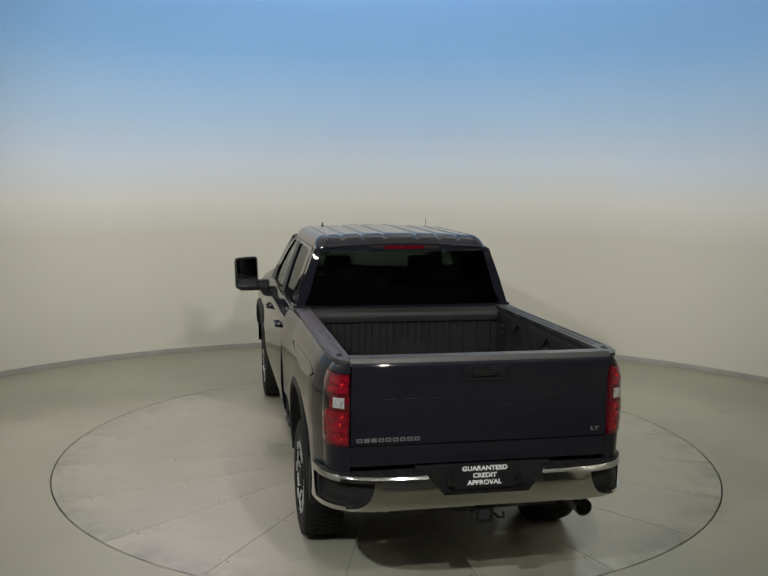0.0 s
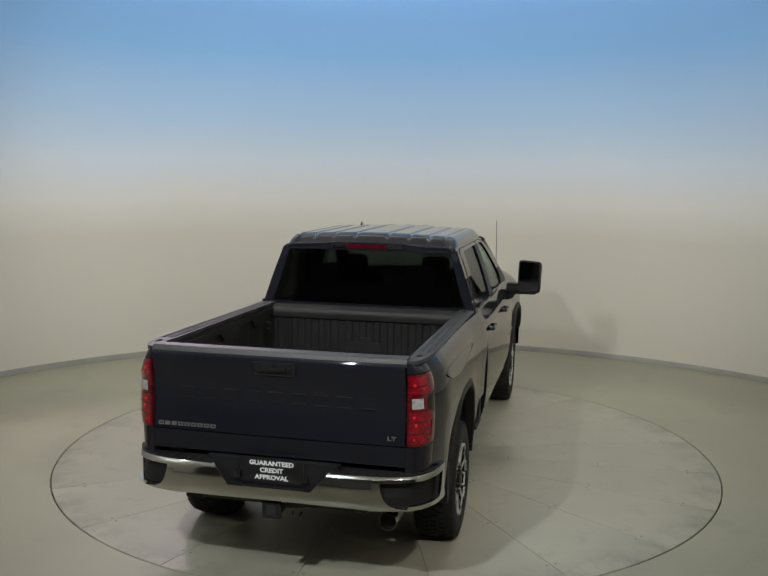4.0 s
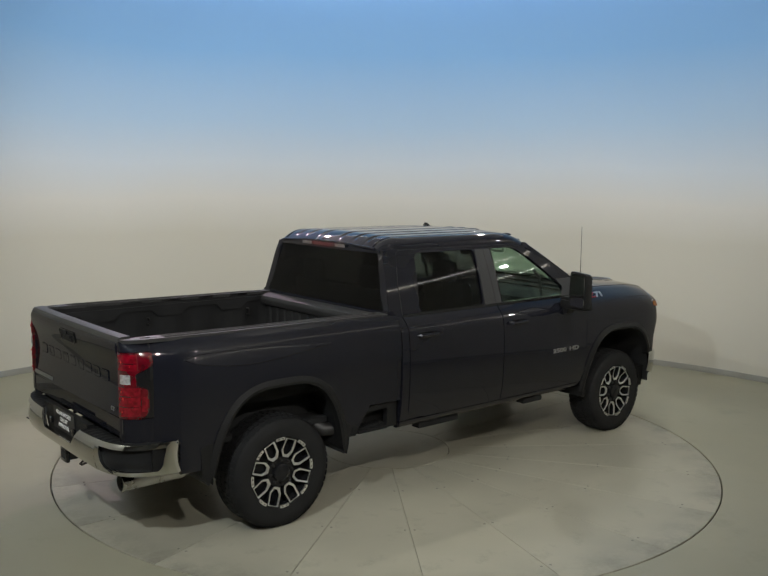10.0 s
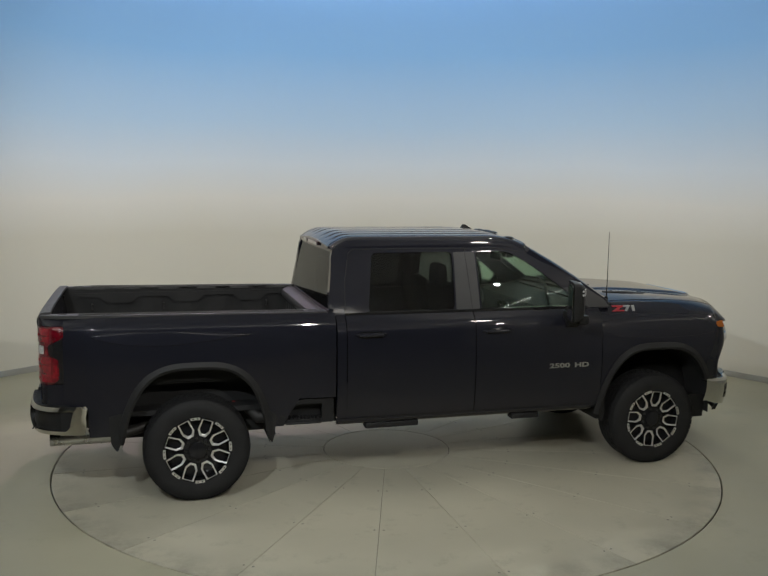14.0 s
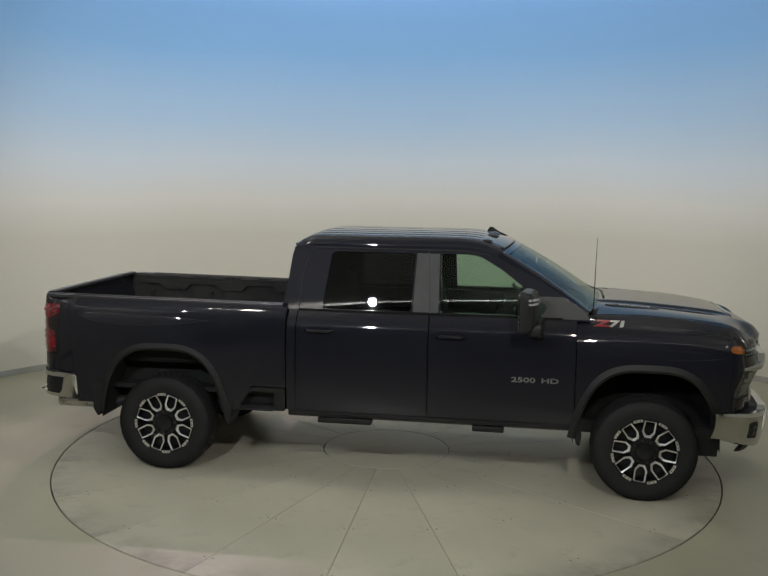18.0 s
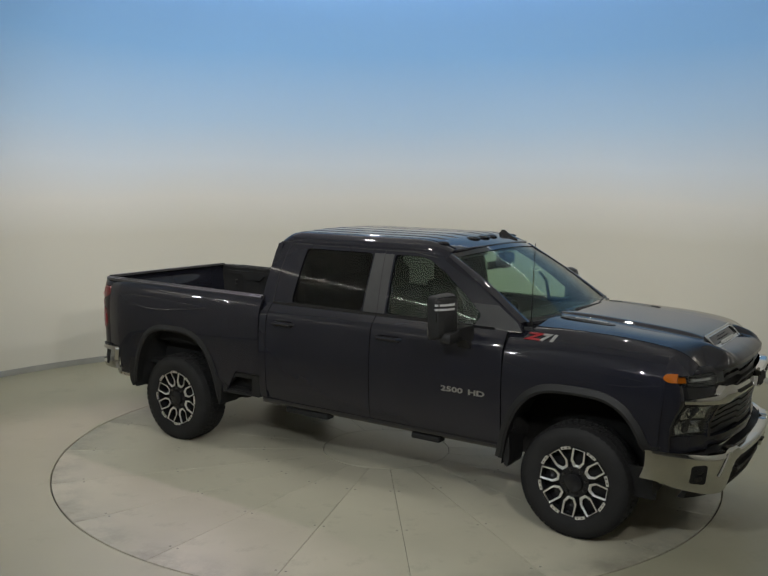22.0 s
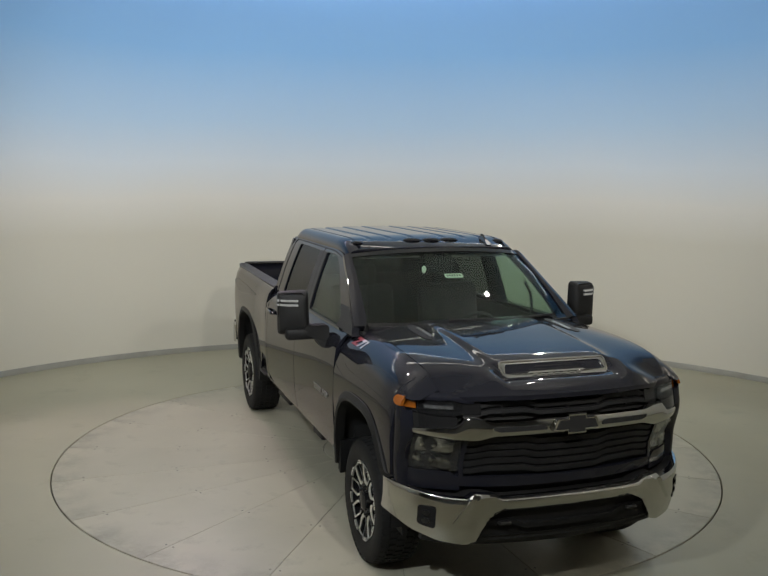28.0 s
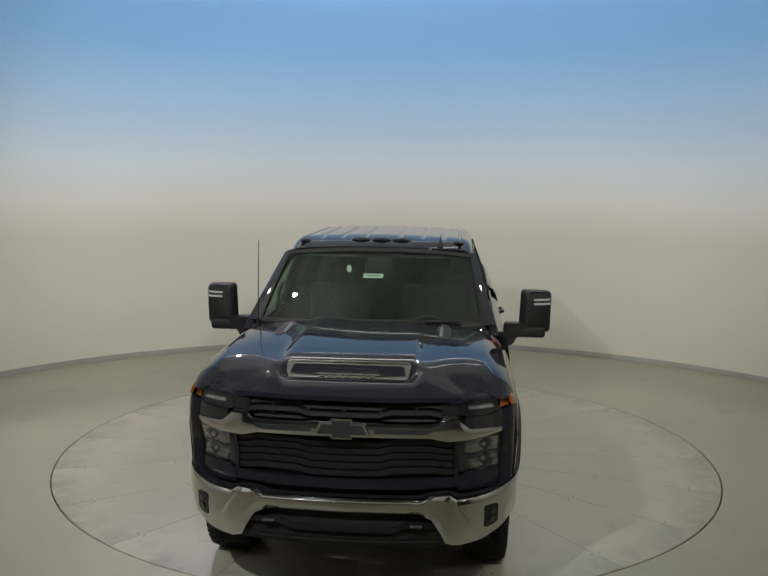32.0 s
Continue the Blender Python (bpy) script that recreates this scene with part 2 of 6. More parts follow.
M_SEAT = mottled("dark seat cloth", (0.010, 0.010, 0.0105), (0.016, 0.016, 0.0165), 20, 0.9, 0, 0.3, 300, spec=0.15)
M_WHITE = plain("white print", (0.8, 0.8, 0.78), 0.5)
M_SILVER = plain("silver badge", (0.42, 0.42, 0.41), 0.30, 0.9)
M_BADGERED = plain("red badge", (0.20, 0.010, 0.014), 0.3)
M_SIGN = plain("black sign board", (0.01, 0.01, 0.011), 0.35)
M_REDPART = mottled("red rubber", (0.20, 0.010, 0.009), (0.30, 0.016, 0.012), 20, 0.5)
M_STICKER = plain("pale sticker", (0.62, 0.72, 0.58), 0.6)


# ------------------------------------------------------------- mesh tools
OFFSET = (-1.805, 0.019, 0.0)  # the pickup's rear axle lies behind the turntable's centre


def finish(ob, mat, angle=38):
    ob.data.materials.append(mat)
    for f in ob.data.polygons:
        f.use_smooth = True
    ob.data.set_sharp_from_angle(angle=radians(angle))
    return ob


def part(name, bm, mat, parent, label="", angle=38, fix=True):
    if fix:
        bmesh.ops.recalc_face_normals(bm, faces=bm.faces)
    me = bpy.data.meshes.new(name)
    bm.to_mesh(me)
    bm.free()
    ob = new(name, me)
    finish(ob, mat, angle)
    ob.parent = parent
    if parent is not None and parent.get("offset_children"):
        ob.location = OFFSET
    return tagged(ob, label) if label else ob


def thing(name, bm, mat, label, category, kind="", angle=38):
    ob = part(name, bm, mat, None, "", angle)
    return tagged(ob, label, category, kind=kind)


def spread(a, b, n):
    return [a + (b - a) * i / (n - 1) for i in range(n)]


def lerp(table, u):
    """Piecewise value of a table of (u, value) pairs, eased between them."""
    if u <= table[0][0]:
        return table[0][1]
    for (a, va), (b, vb) in zip(table, table[1:]):
        if u <= b:
            return va + (vb - va) * (u - a) / (b - a)
    return table[-1][1]


def smooth(table, u):
    """Catmull-Rom through the table's points."""
    if u <= table[0][0]:
        return table[0][1]
    if u >= table[-1][0]:
        return table[-1][1]
    for i in range(len(table) - 1):
        (a, va), (b, vb) = table[i], table[i + 1]
        if u <= b:
            h = b - a
            pa, pb = table[max(i - 1, 0)], table[min(i + 2, len(table) - 1)]
            ma = (vb - pa[1]) / (b - pa[0]) if b != pa[0] else 0
            mb = (pb[1] - va) / (pb[0] - a) if pb[0] != a else 0
            s = (u - a) / h
            return (2*s**3 - 3*s**2 + 1)*va + (s**3 - 2*s**2 + s)*h*ma + (-2*s**3 + 3*s**2)*vb + (s**3 - s**2)*h*mb


def band(us, lo, hi, n, fm, off, bm=None):
    """A curved slab: columns at us, rows from lo(u) to hi(u), laid out in space by fm(u, v); its back lies at off from its face."""
    bm = bm or bmesh.new()
    off = Vector(off)
    front, back = [], []
    for u in us:
        a, b = lo(u), hi(u)
        col = [Vector(fm(u, a + (b - a) * i / (n - 1))) for i in range(n)]
        front.append([bm.verts.new(c) for c in col])
        back.append([bm.verts.new(c + off) for c in col])
    m = len(us)
    for i in range(m - 1):
        for j in range(n - 1):
            bm.faces.new((front[i][j], front[i+1][j], front[i+1][j+1], front[i][j+1]))
            bm.faces.new((back[i][j], back[i][j+1], back[i+1][j+1], back[i+1][j]))
        bm.faces.new((front[i][0], back[i][0], back[i+1][0], front[i+1][0]))
        bm.faces.new((front[i][-1], front[i+1][-1], back[i+1][-1], back[i][-1]))
    for k in (0, m - 1):
        for j in range(n - 1):
            bm.faces.new((front[k][j], front[k][j+1], back[k][j+1], back[k][j]))
    return bm


def plate(outline, holes, fm, off, bm=None):
    """A flat or gently bent plate from a 2D outline with holes."""
    bm = bm or bmesh.new()
    off = Vector(off)
    loops = [outline] + holes
    tris = mathutils.geometry.tessellate_polygon([[Vector((u, v, 0)) for u, v in lp] for lp in loops])
    pts = [p for lp in loops for p in lp]
    f = [bm.verts.new(Vector(fm(u, v))) for u, v in pts]
    b = [bm.verts.new(Vector(fm(u, v)) + off) for u, v in pts]
    for t in tris:
        for vs, order in ((f, t), (b, t[::-1])):
            try:
                bm.faces.new([vs[i] for i in order])
            except ValueError:
                pass
    k = 0
    for lp in loops:
        m = len(lp)
        for i in range(m):
            i0, i1 = k + i, k + (i + 1) % m
            try:
                bm.faces.new((f[i0], f[i1], b[i1], b[i0]))
            except ValueError:
                pass
        k += m
    return bm


def rounded(pts, r, n=4):
    """A 2D outline with its corners rounded by r."""
    out = []
    m = len(pts)
    for i in range(m):
        p, a, b = Vector(pts[i]), Vector(pts[i-1]), Vector(pts[(i+1) % m])
        da, db = (a - p), (b - p)
        ra = min(r, da.length * 0.45, db.length * 0.45)
        s, e = p + da.normalized() * ra, p + db.normalized() * ra
        for k in range(n + 1):
            t = k / n
            q = s * (1-t)**2 + p * 2*t*(1-t) + e * t**2
            out.append((q.x, q.y))
    return out


def dense(pts, step):
    """The same outline with points no further apart than step."""
    out = []
    for i, p in enumerate(pts):
        q = pts[(i + 1) % len(pts)]
        n = max(1, int(math.hypot(q[0] - p[0], q[1] - p[1]) / step))
        out += [(p[0] + (q[0] - p[0]) * k / n, p[1] + (q[1] - p[1]) * k / n) for k in range(n)]
    return out


def fine(pts, step):
    """An open line with points no further apart than step."""
    return dense(pts, step)[:-max(1, int(math.hypot(pts[0][0] - pts[-1][0], pts[0][1] - pts[-1][1]) / step))] + [pts[-1]]


def inset(pts, d):
    c = Vector((sum(p[0] for p in pts) / len(pts), sum(p[1] for p in pts) / len(pts)))
    return [tuple(Vector(p) + (c - Vector(p)).normalized() * d) for p in pts]


def box(x0, x1, y0, y1, z0, z1, r=0.0, bm=None):
    bm = bm or bmesh.new()
    made = bmesh.ops.create_cube(bm, size=1)["verts"]
    for v in made:
        v.co = Vector(((x0+x1)/2 + v.co.x*(x1-x0), (y0+y1)/2 + v.co.y*(y1-y0), (z0+z1)/2 + v.co.z*(z1-z0)))
    if r:
        es = {e for v in made for e in v.link_edges}
        bmesh.ops.bevel(bm, geom=list(es), offset=r, segments=2, profile=0.5, affect="EDGES")
    return bm


def tube(pts, r, seg=8, bm=None, caps=True):
    """A round bar along a line of points; r may be a list."""
    bm = bm or bmesh.new()
    pts = [Vector(p) for p in pts]
    rings = []
    for i, p in enumerate(pts):
        d = (pts[min(i+1, len(pts)-1)] - pts[max(i-1, 0)]).normalized()
        a = d.cross(Vector((0, 0, 1)) if abs(d.z) < 0.9 else Vector((1, 0, 0))).normalized()
        b = d.cross(a)
        rr = r[i] if isinstance(r, (list, tuple)) else r
        rings.append([bm.verts.new(p + (a*math.cos(2*math.pi*k/seg) + b*math.sin(2*math.pi*k/seg))*rr) for k in range(seg)])
    for i in range(len(rings) - 1):
        for k in range(seg):
            bm.faces.new((rings[i][k], rings[i][(k+1) % seg], rings[i+1][(k+1) % seg], rings[i+1][k]))
    if caps:
        bm.faces.new(rings[0][::-1])
        bm.faces.new(rings[-1])
    return bm


def lathe(profile, seg=48, bm=None, closed=False):
    """Turns (radius, y) pairs about the y axis."""
    bm = bm or bmesh.new()
    rings = [[bm.verts.new((r*math.cos(2*math.pi*k/seg), y, r*math.sin(2*math.pi*k/seg))) for k in range(seg)] if r > 1e-6
             else [bm.verts.new((0, y, 0))] for r, y in profile]
    pairs = list(zip(rings, rings[1:])) + ([(rings[-1], rings[0])] if closed else [])
    for a, b in pairs:
        for k in range(seg):
            k2 = (k+1) % seg
            if len(a) == 1:
                bm.faces.new((a[0], b[k2], b[k]))
            elif len(b) == 1:
                bm.faces.new((a[k], a[k2], b[0]))
            else:
                bm.faces.new((a[k], a[k2], b[k2], b[k]))
    return bm


def lettering(name, text, size, mat, parent, m, label="", depth=0.002, squeeze=1.0, bold=0.0):
    """Words as a mesh, laid on m (its x runs along the line, its z out of the face)."""
    c = bpy.data.curves.new(name, "FONT")
    c.body, c.size, c.extrude, c.align_x, c.align_y, c.offset = text, size, depth, "CENTER", "CENTER", bold
    c.resolution_u = 3
    tmp = bpy.data.objects.new(name, c)
    me = bpy.data.meshes.new_from_object(tmp)
    bpy.data.objects.remove(tmp)
    bpy.data.curves.remove(c)
    me.transform(m @ Matrix.Diagonal((squeeze, 1, 1, 1)))
    me.materials.clear()
    ob = new(name, me)
    me.materials.append(mat)
    ob.parent = parent
    if parent.get("offset_children"):
        ob.location = OFFSET
    return tagged(ob, label) if label else ob


# ------------------------------------------------------------- the studio
R_DISC, GAP = 2.974, 0.010
WALL_C, WALL_R, WALL_TOP = (0.10, -1.13), 6.20, 5.6
SIDE_X, OPEN_Y, BACK_Y = 5.6, -7.6, -13.0


def build_floor():
    """One sheet round the turntable's round opening, with a pit under the gap."""
    bm = bmesh.new()
    seg = 128
    rings = []
    for r, z in ((R_DISC + GAP, -0.20), (R_DISC + GAP, -0.004), (R_DISC + GAP + 0.004, 0.0), (3.6, 0.0), (4.6, 0.0), (7.5, 0.0), (16.0, 0.0)):
        rings.append([bm.verts.new((r*math.cos(2*math.pi*k/seg), r*math.sin(2*math.pi*k/seg), z)) for k in range(seg)])
    for a, b in zip(rings, rings[1:]):
        for k in range(seg):
            bm.faces.new((a[k], a[(k+1) % seg], b[(k+1) % seg], b[k]))
    bm.faces.new(rings[0][::-1])
    ob = part("floor", bm, M_FLOOR, None, fix=False)
    for f in ob.data.polygons:
        if f.normal.z < 0:
            f.flip()
    tagged(ob, "greyish beige sealed concrete studio floor, faintly glossy", "floor", kind="structure")


def wall_line():
    """The wall's plan: an arc round the turntable that runs on straight to the dark opening."""
    pts = [(-SIDE_X + 0.1, OPEN_Y)]
    for k in range(81):
        a = radians(205 - 230 * k / 80)
        pts.append((WALL_C[0] + WALL_R*math.cos(a), WALL_C[1] + WALL_R*math.sin(a)))
    pts.append((SIDE_X + 0.1, OPEN_Y))
    return pts


def run_along(pts, profile, bm=None):
    """A wall, base or rim with a closed section (outward, z) drawn along a plan line."""
    bm = bm or bmesh.new()
    cols = []
    for i, p in enumerate(pts):
        a, b = Vector(pts[max(i-1, 0)]), Vector(pts[min(i+1, len(pts)-1)])
        d = (b - a).normalized()
        nrm = Vector((-d.y, d.x))
        cols.append([bm.verts.new((p[0] + nrm.x*o, p[1] + nrm.y*o, z)) for o, z in profile])
    m = len(profile)
    for a, b in zip(cols, cols[1:]):
        for k in range(m):
            bm.faces.new((a[k], a[(k+1) % m], b[(k+1) % m], b[k]))
    bm.faces.new(cols[0])
    bm.faces.new(cols[-1][::-1])
    return bm


def build_room():
    line = wall_line()
    thing("wall_north", run_along(line, [(0, 0), (0, WALL_TOP), (0.2, WALL_TOP), (0.2, 0)]), M_WALL,
          "curved warm white studio wall, blue overlay tint put into its upper colour", "wall", "structure")
    thing("baseboard", run_along(line, [(-0.002, 0), (-0.012, 0.0), (-0.012, 0.066), (-0.006, 0.076), (-0.002, 0.076)]), M_BASE,
          "grey vinyl baseboard along the curved wall", "baseboard", "structure")
    thing("ceiling", box(-8, 8, OPEN_Y, 7, WALL_TOP + 0.004, WALL_TOP + 0.2), M_CEIL, "plain pale studio ceiling", "ceiling", "structure")
    # unseen room round the camera, added; its grey feeds the truck's reflections
    thing("ceiling_back", box(-8, 8, BACK_Y, OPEN_Y - 0.004, WALL_TOP - 0.3, WALL_TOP + 0.2), M_DARK, "dark ceiling over the camera's room", "ceiling", "structure")
    thing("wall_south", box(-8, 8, BACK_Y - 0.2, BACK_Y, 0, WALL_TOP), M_DARK, "dark wall behind the camera", "wall", "structure")
    thing("wall_west", box(-8.2, -8, BACK_Y, OPEN_Y, 0, WALL_TOP), M_DARK, "dark side wall behind the camera", "wall", "structure")
    thing("wall_east", box(8, 8.2, BACK_Y, OPEN_Y, 0, WALL_TOP), M_DARK, "dark side wall behind the camera", "wall", "structure")
    for x0, x1 in ((-8, -SIDE_X + 0.1), (SIDE_X + 0.1, 8)):
        thing("wall_return", box(x0, x1, OPEN_Y - 0.2, OPEN_Y - 0.004, 0, WALL_TOP), M_DARK, "dark wall return beside the opening", "wall", "structure")
    thing("wall_header", box(-SIDE_X, SIDE_X, OPEN_Y + 0.30, OPEN_Y + 0.45, 4.52, WALL_TOP), M_HEADER, "pale header over the studio's open side", "wall", "structure")
    thing("strip_light", box(-4.6, 4.6, OPEN_Y + 0.452, OPEN_Y + 0.470, 4.522, 4.540), M_STRIP, "thin white strip light along the header's lower edge", "light")


def build_side_strips():
    """Strip lights along both sides of the curved wall, ahead of the open side."""
    for sgn in (-1, 1):
        for z, a0, a1 in ((3.86, 40, 18), (3.29, -6, 16)):
            pts = []
            for k in range(15):
                a = radians(-a0 + (a0 + a1) * k / 14)
                pts.append((WALL_C[0] + sgn * (WALL_R - 0.03) * math.cos(a), WALL_C[1] + (WALL_R - 0.03) * math.sin(a)))
            if sgn > 0:
                pts = pts[::-1]
            thing("strip_light", run_along(pts, [(0.0, z), (0.0, z + 0.011), (0.016, z + 0.011), (0.016, z)]), M_STRIP, "thin white strip light along the curved wall", "light")


def build_back_strip():
    """A strip light high along the back of the curved wall, just under the ceiling."""
    r = WALL_R - 0.30
    pts = [(WALL_C[0] + r * math.cos(radians(140 - 4 * k)), WALL_C[1] + r * math.sin(radians(140 - 4 * k))) for k in range(26)]
    thing("strip_light", run_along(pts, [(0.0, 5.30), (0.0, 5.312), (0.012, 5.312), (0.012, 5.30)]), M_STRIP, "thin white strip light under the ceiling above the curved wall", "light")


def build_ceiling_lights():
    """A long flat light panel hung under the ceiling across the turntable."""
    tray = thing("ceiling_light", box(-2.0, 2.0, 2.30, 2.56, 5.50, 5.58, 0.01), M_CEIL, "long flat white ceiling light panel", "ceiling light")
    part("diffuser", box(-1.97, 1.97, 2.33, 2.53, 5.492, 5.498), M_PANEL, tray, "glowing white diffuser")


def build_turntable():
    """Twenty wedge plates round a centre plate, on one turning drum."""
    tab = new("turntable")
    tagged(tab, "round concrete-topped vehicle turntable set flush in the floor", "turntable")
    bm = bmesh.new()
    seg = 128
    a = [bm.verts.new((R_DISC*math.cos(2*math.pi*k/seg), R_DISC*math.sin(2*math.pi*k/seg), -0.012)) for k in range(seg)]
    b = [bm.verts.new((R_DISC*math.cos(2*math.pi*k/seg), R_DISC*math.sin(2*math.pi*k/seg), -0.15)) for k in range(seg)]
    bm.faces.new(a)
    bm.faces.new(b[::-1])
    for k in range(seg):
        bm.faces.new((a[k], b[k], b[(k+1) % seg], a[(k+1) % seg]))
    part("drum", bm, M_JOINT, tab)
    r0, r1, joint = 0.592, R_DISC, 0.0016
    bm = bmesh.new()
    rings = []
    for r, z in ((0.0, 0.0), (0.55, 0.0), (r0 - 0.006, 0.0), (r0 - 0.003, -0.003), (r0 - 0.003, -0.012)):
        rings.append([bm.verts.new((r*math.cos(2*math.pi*k/64), r*math.sin(2*math.pi*k/64), z)) for k in range(64)] if r else [bm.verts.new((0, 0, z))])
    for p, q in zip(rings, rings[1:]):
        for k in range(64):
            if len(p) == 1:
                bm.faces.new((p[0], q[k], q[(k+1) % 64]))
            else:
                bm.faces.new((p[k], q[k], q[(k+1) % 64], p[(k+1) % 64]))
    part("centre_plate", bm, M_DISC, tab)
    half = radians(9)
    bm = bmesh.new()
    radii = [(r0 + 0.003, -0.012), (r0 + 0.003, -0.003), (r0 + 0.006, 0.0), (1.2, 0.0), (2.0, 0.0), (2.6, 0.0), (r1 - 0.004, 0.0), (r1, -0.004), (r1, -0.012)]
    cols = []
    for k in range(9):
        col = []
        for r, z in radii:
            g = half - joint / r
            t = -g + 2 * g * k / 8
            low = -0.0012 if (k in (0, 8) and z > -0.0012) else z
            if k in (1, 7):
                t = (1 if k == 7 else -1) * (half - (joint + 0.0012) / r)
            col.append(bm.verts.new((r*math.cos(t), r*math.sin(t), low)))
        cols.append(col)
    for a, b in zip(cols, cols[1:]):
        for i in range(len(radii) - 1):
            bm.faces.new((a[i], a[i+1], b[i+1], b[i]))
    for col, rev in ((cols[0], False), (cols[-1], True)):
        low = [bm.verts.new((v.co.x, v.co.y, -0.012)) for v in col[1:-1]]
        loop = col[:] + low[::-1]
        bm.faces.new(loop if not rev else loop[::-1])
    first = part("floor_plate", bm, M_DISC, tab)
    first.rotation_euler = (0, 0, radians(10))
    for k in range(1, 20):
        ob = new("floor_plate", first.data)
        ob.parent = tab
        ob.rotation_euler = (0, 0, radians(10 + 18 * k))
    # sunk bolt heads in pairs along the joints
    bm = bmesh.new()
    for v in range(8):
        bm.verts.new((0.009*math.cos(v*math.pi/4), 0.009*math.sin(v*math.pi/4), 0.0015))
    bm.verts.ensure_lookup_table()
    bm.faces.new(bm.verts[:])
    ex = bmesh.ops.extrude_face_region(bm, geom=bm.faces[:])
    for e in ex["geom"]:
        if isinstance(e, bmesh.types.BMVert):
            e.co.z = -0.004
    me = bpy.data.meshes.new("bolt")
    bmesh.ops.recalc_face_normals(bm, faces=bm.faces)
    bm.to_mesh(me)
    bm.free()
    me.materials.append(M_BOLT)
    for k in range(20):
        for r in (1.15, 1.95, 2.72):
            for s in (-1, 1):
                t = radians(1 + 18 * k) + s * 0.035 / r
                ob = new("bolt", me)
                ob.parent = tab
                ob.location = (r*math.cos(t), r*math.sin(t), 0)
    return tab


M_JOINT = mottled("joint dirt", (0.045, 0.043, 0.036), (0.08, 0.077, 0.065), 9, 0.9)
M_BOLT = mottled("dull bolt", (0.18, 0.175, 0.155), (0.28, 0.27, 0.24), 30, 0.5, 0.3)
build_floor()
build_room()
build_side_strips()
build_back_strip()
build_ceiling_lights()
turntable = build_turntable()


# ------------------------------------------------------------- the pickup
HUB_Z, WHEELBASE = 0.408, 4.037
BED_Y = [(0.45, 0.960), (0.60, 0.978), (0.80, 0.990), (1.00, 0.998), (1.15, 1.002), (1.27, 0.998), (1.36, 0.984), (1.42, 0.962), (1.47, 0.925), (1.49, 0.90)]
DOOR_Y = [(0.50, 0.975), (0.60, 1.000), (0.72, 1.022), (0.95, 1.034), (1.15, 1.030), (1.28, 1.020), (1.35, 1.000), (1.40, 0.968), (1.44, 0.925)]
FENDER_Y = [(0.50, 0.985), (0.70, 1.010), (0.95, 1.028), (1.15, 1.026), (1.27, 1.006), (1.36, 0.965), (1.42, 0.900), (1.47, 0.82)]


def arch(x, xc, base, rise=1.0):
    """Lower edge of a side panel with a squarish wheel opening round xc."""
    half, top = 0.555, 0.655
    u = abs(x - xc) / half
    if u >= 1:
        return base
    return max(base, HUB_Z + top * (1 - u ** 3.4) ** 0.62)


def arch_columns(x0, x1, xc):
    out = {round(v, 4) for v in spread(x0, x1, 26)}
    for k in range(25):
        a = math.pi * k / 24
        out.add(round(xc + 0.5548 * math.cos(a) * (1 if abs(math.cos(a)) < 0.999 else 1), 4))
    out |= {round(xc - 0.556, 4), round(xc + 0.556, 4)}
    return sorted(v for v in out if x0 - 1e-6 <= v <= x1 + 1e-6)


def bed_side_y(x, z):
    return smooth(BED_Y, z) + 0.026 * min(1.0, max(0.0, (x - 0.45) / 0.60)) ** 1.4 - 0.105 * max(0.0, (-0.72 - x) / 0.40) ** 1.7


def fend_hi(x):
    """The fender's upper edge, which the bonnet meets."""
    return smooth([(3.4, 1.468), (3.9, 1.478), (4.3, 1.465), (4.5, 1.446), (4.62, 1.427), (4.70, 1.402), (4.755, 1.370), (4.79, 1.338), (4.825, 1.300)], x)


def fender_y(x, z):
    top = fend_hi(x)
    k = min(1.0, max(0.0, (z - 1.10) / (top - 1.10)))
    return smooth(FENDER_Y, z + (1.472 - top) * k) - 0.065 * max(0.0, (x - 4.40) / 0.50) ** 2.2


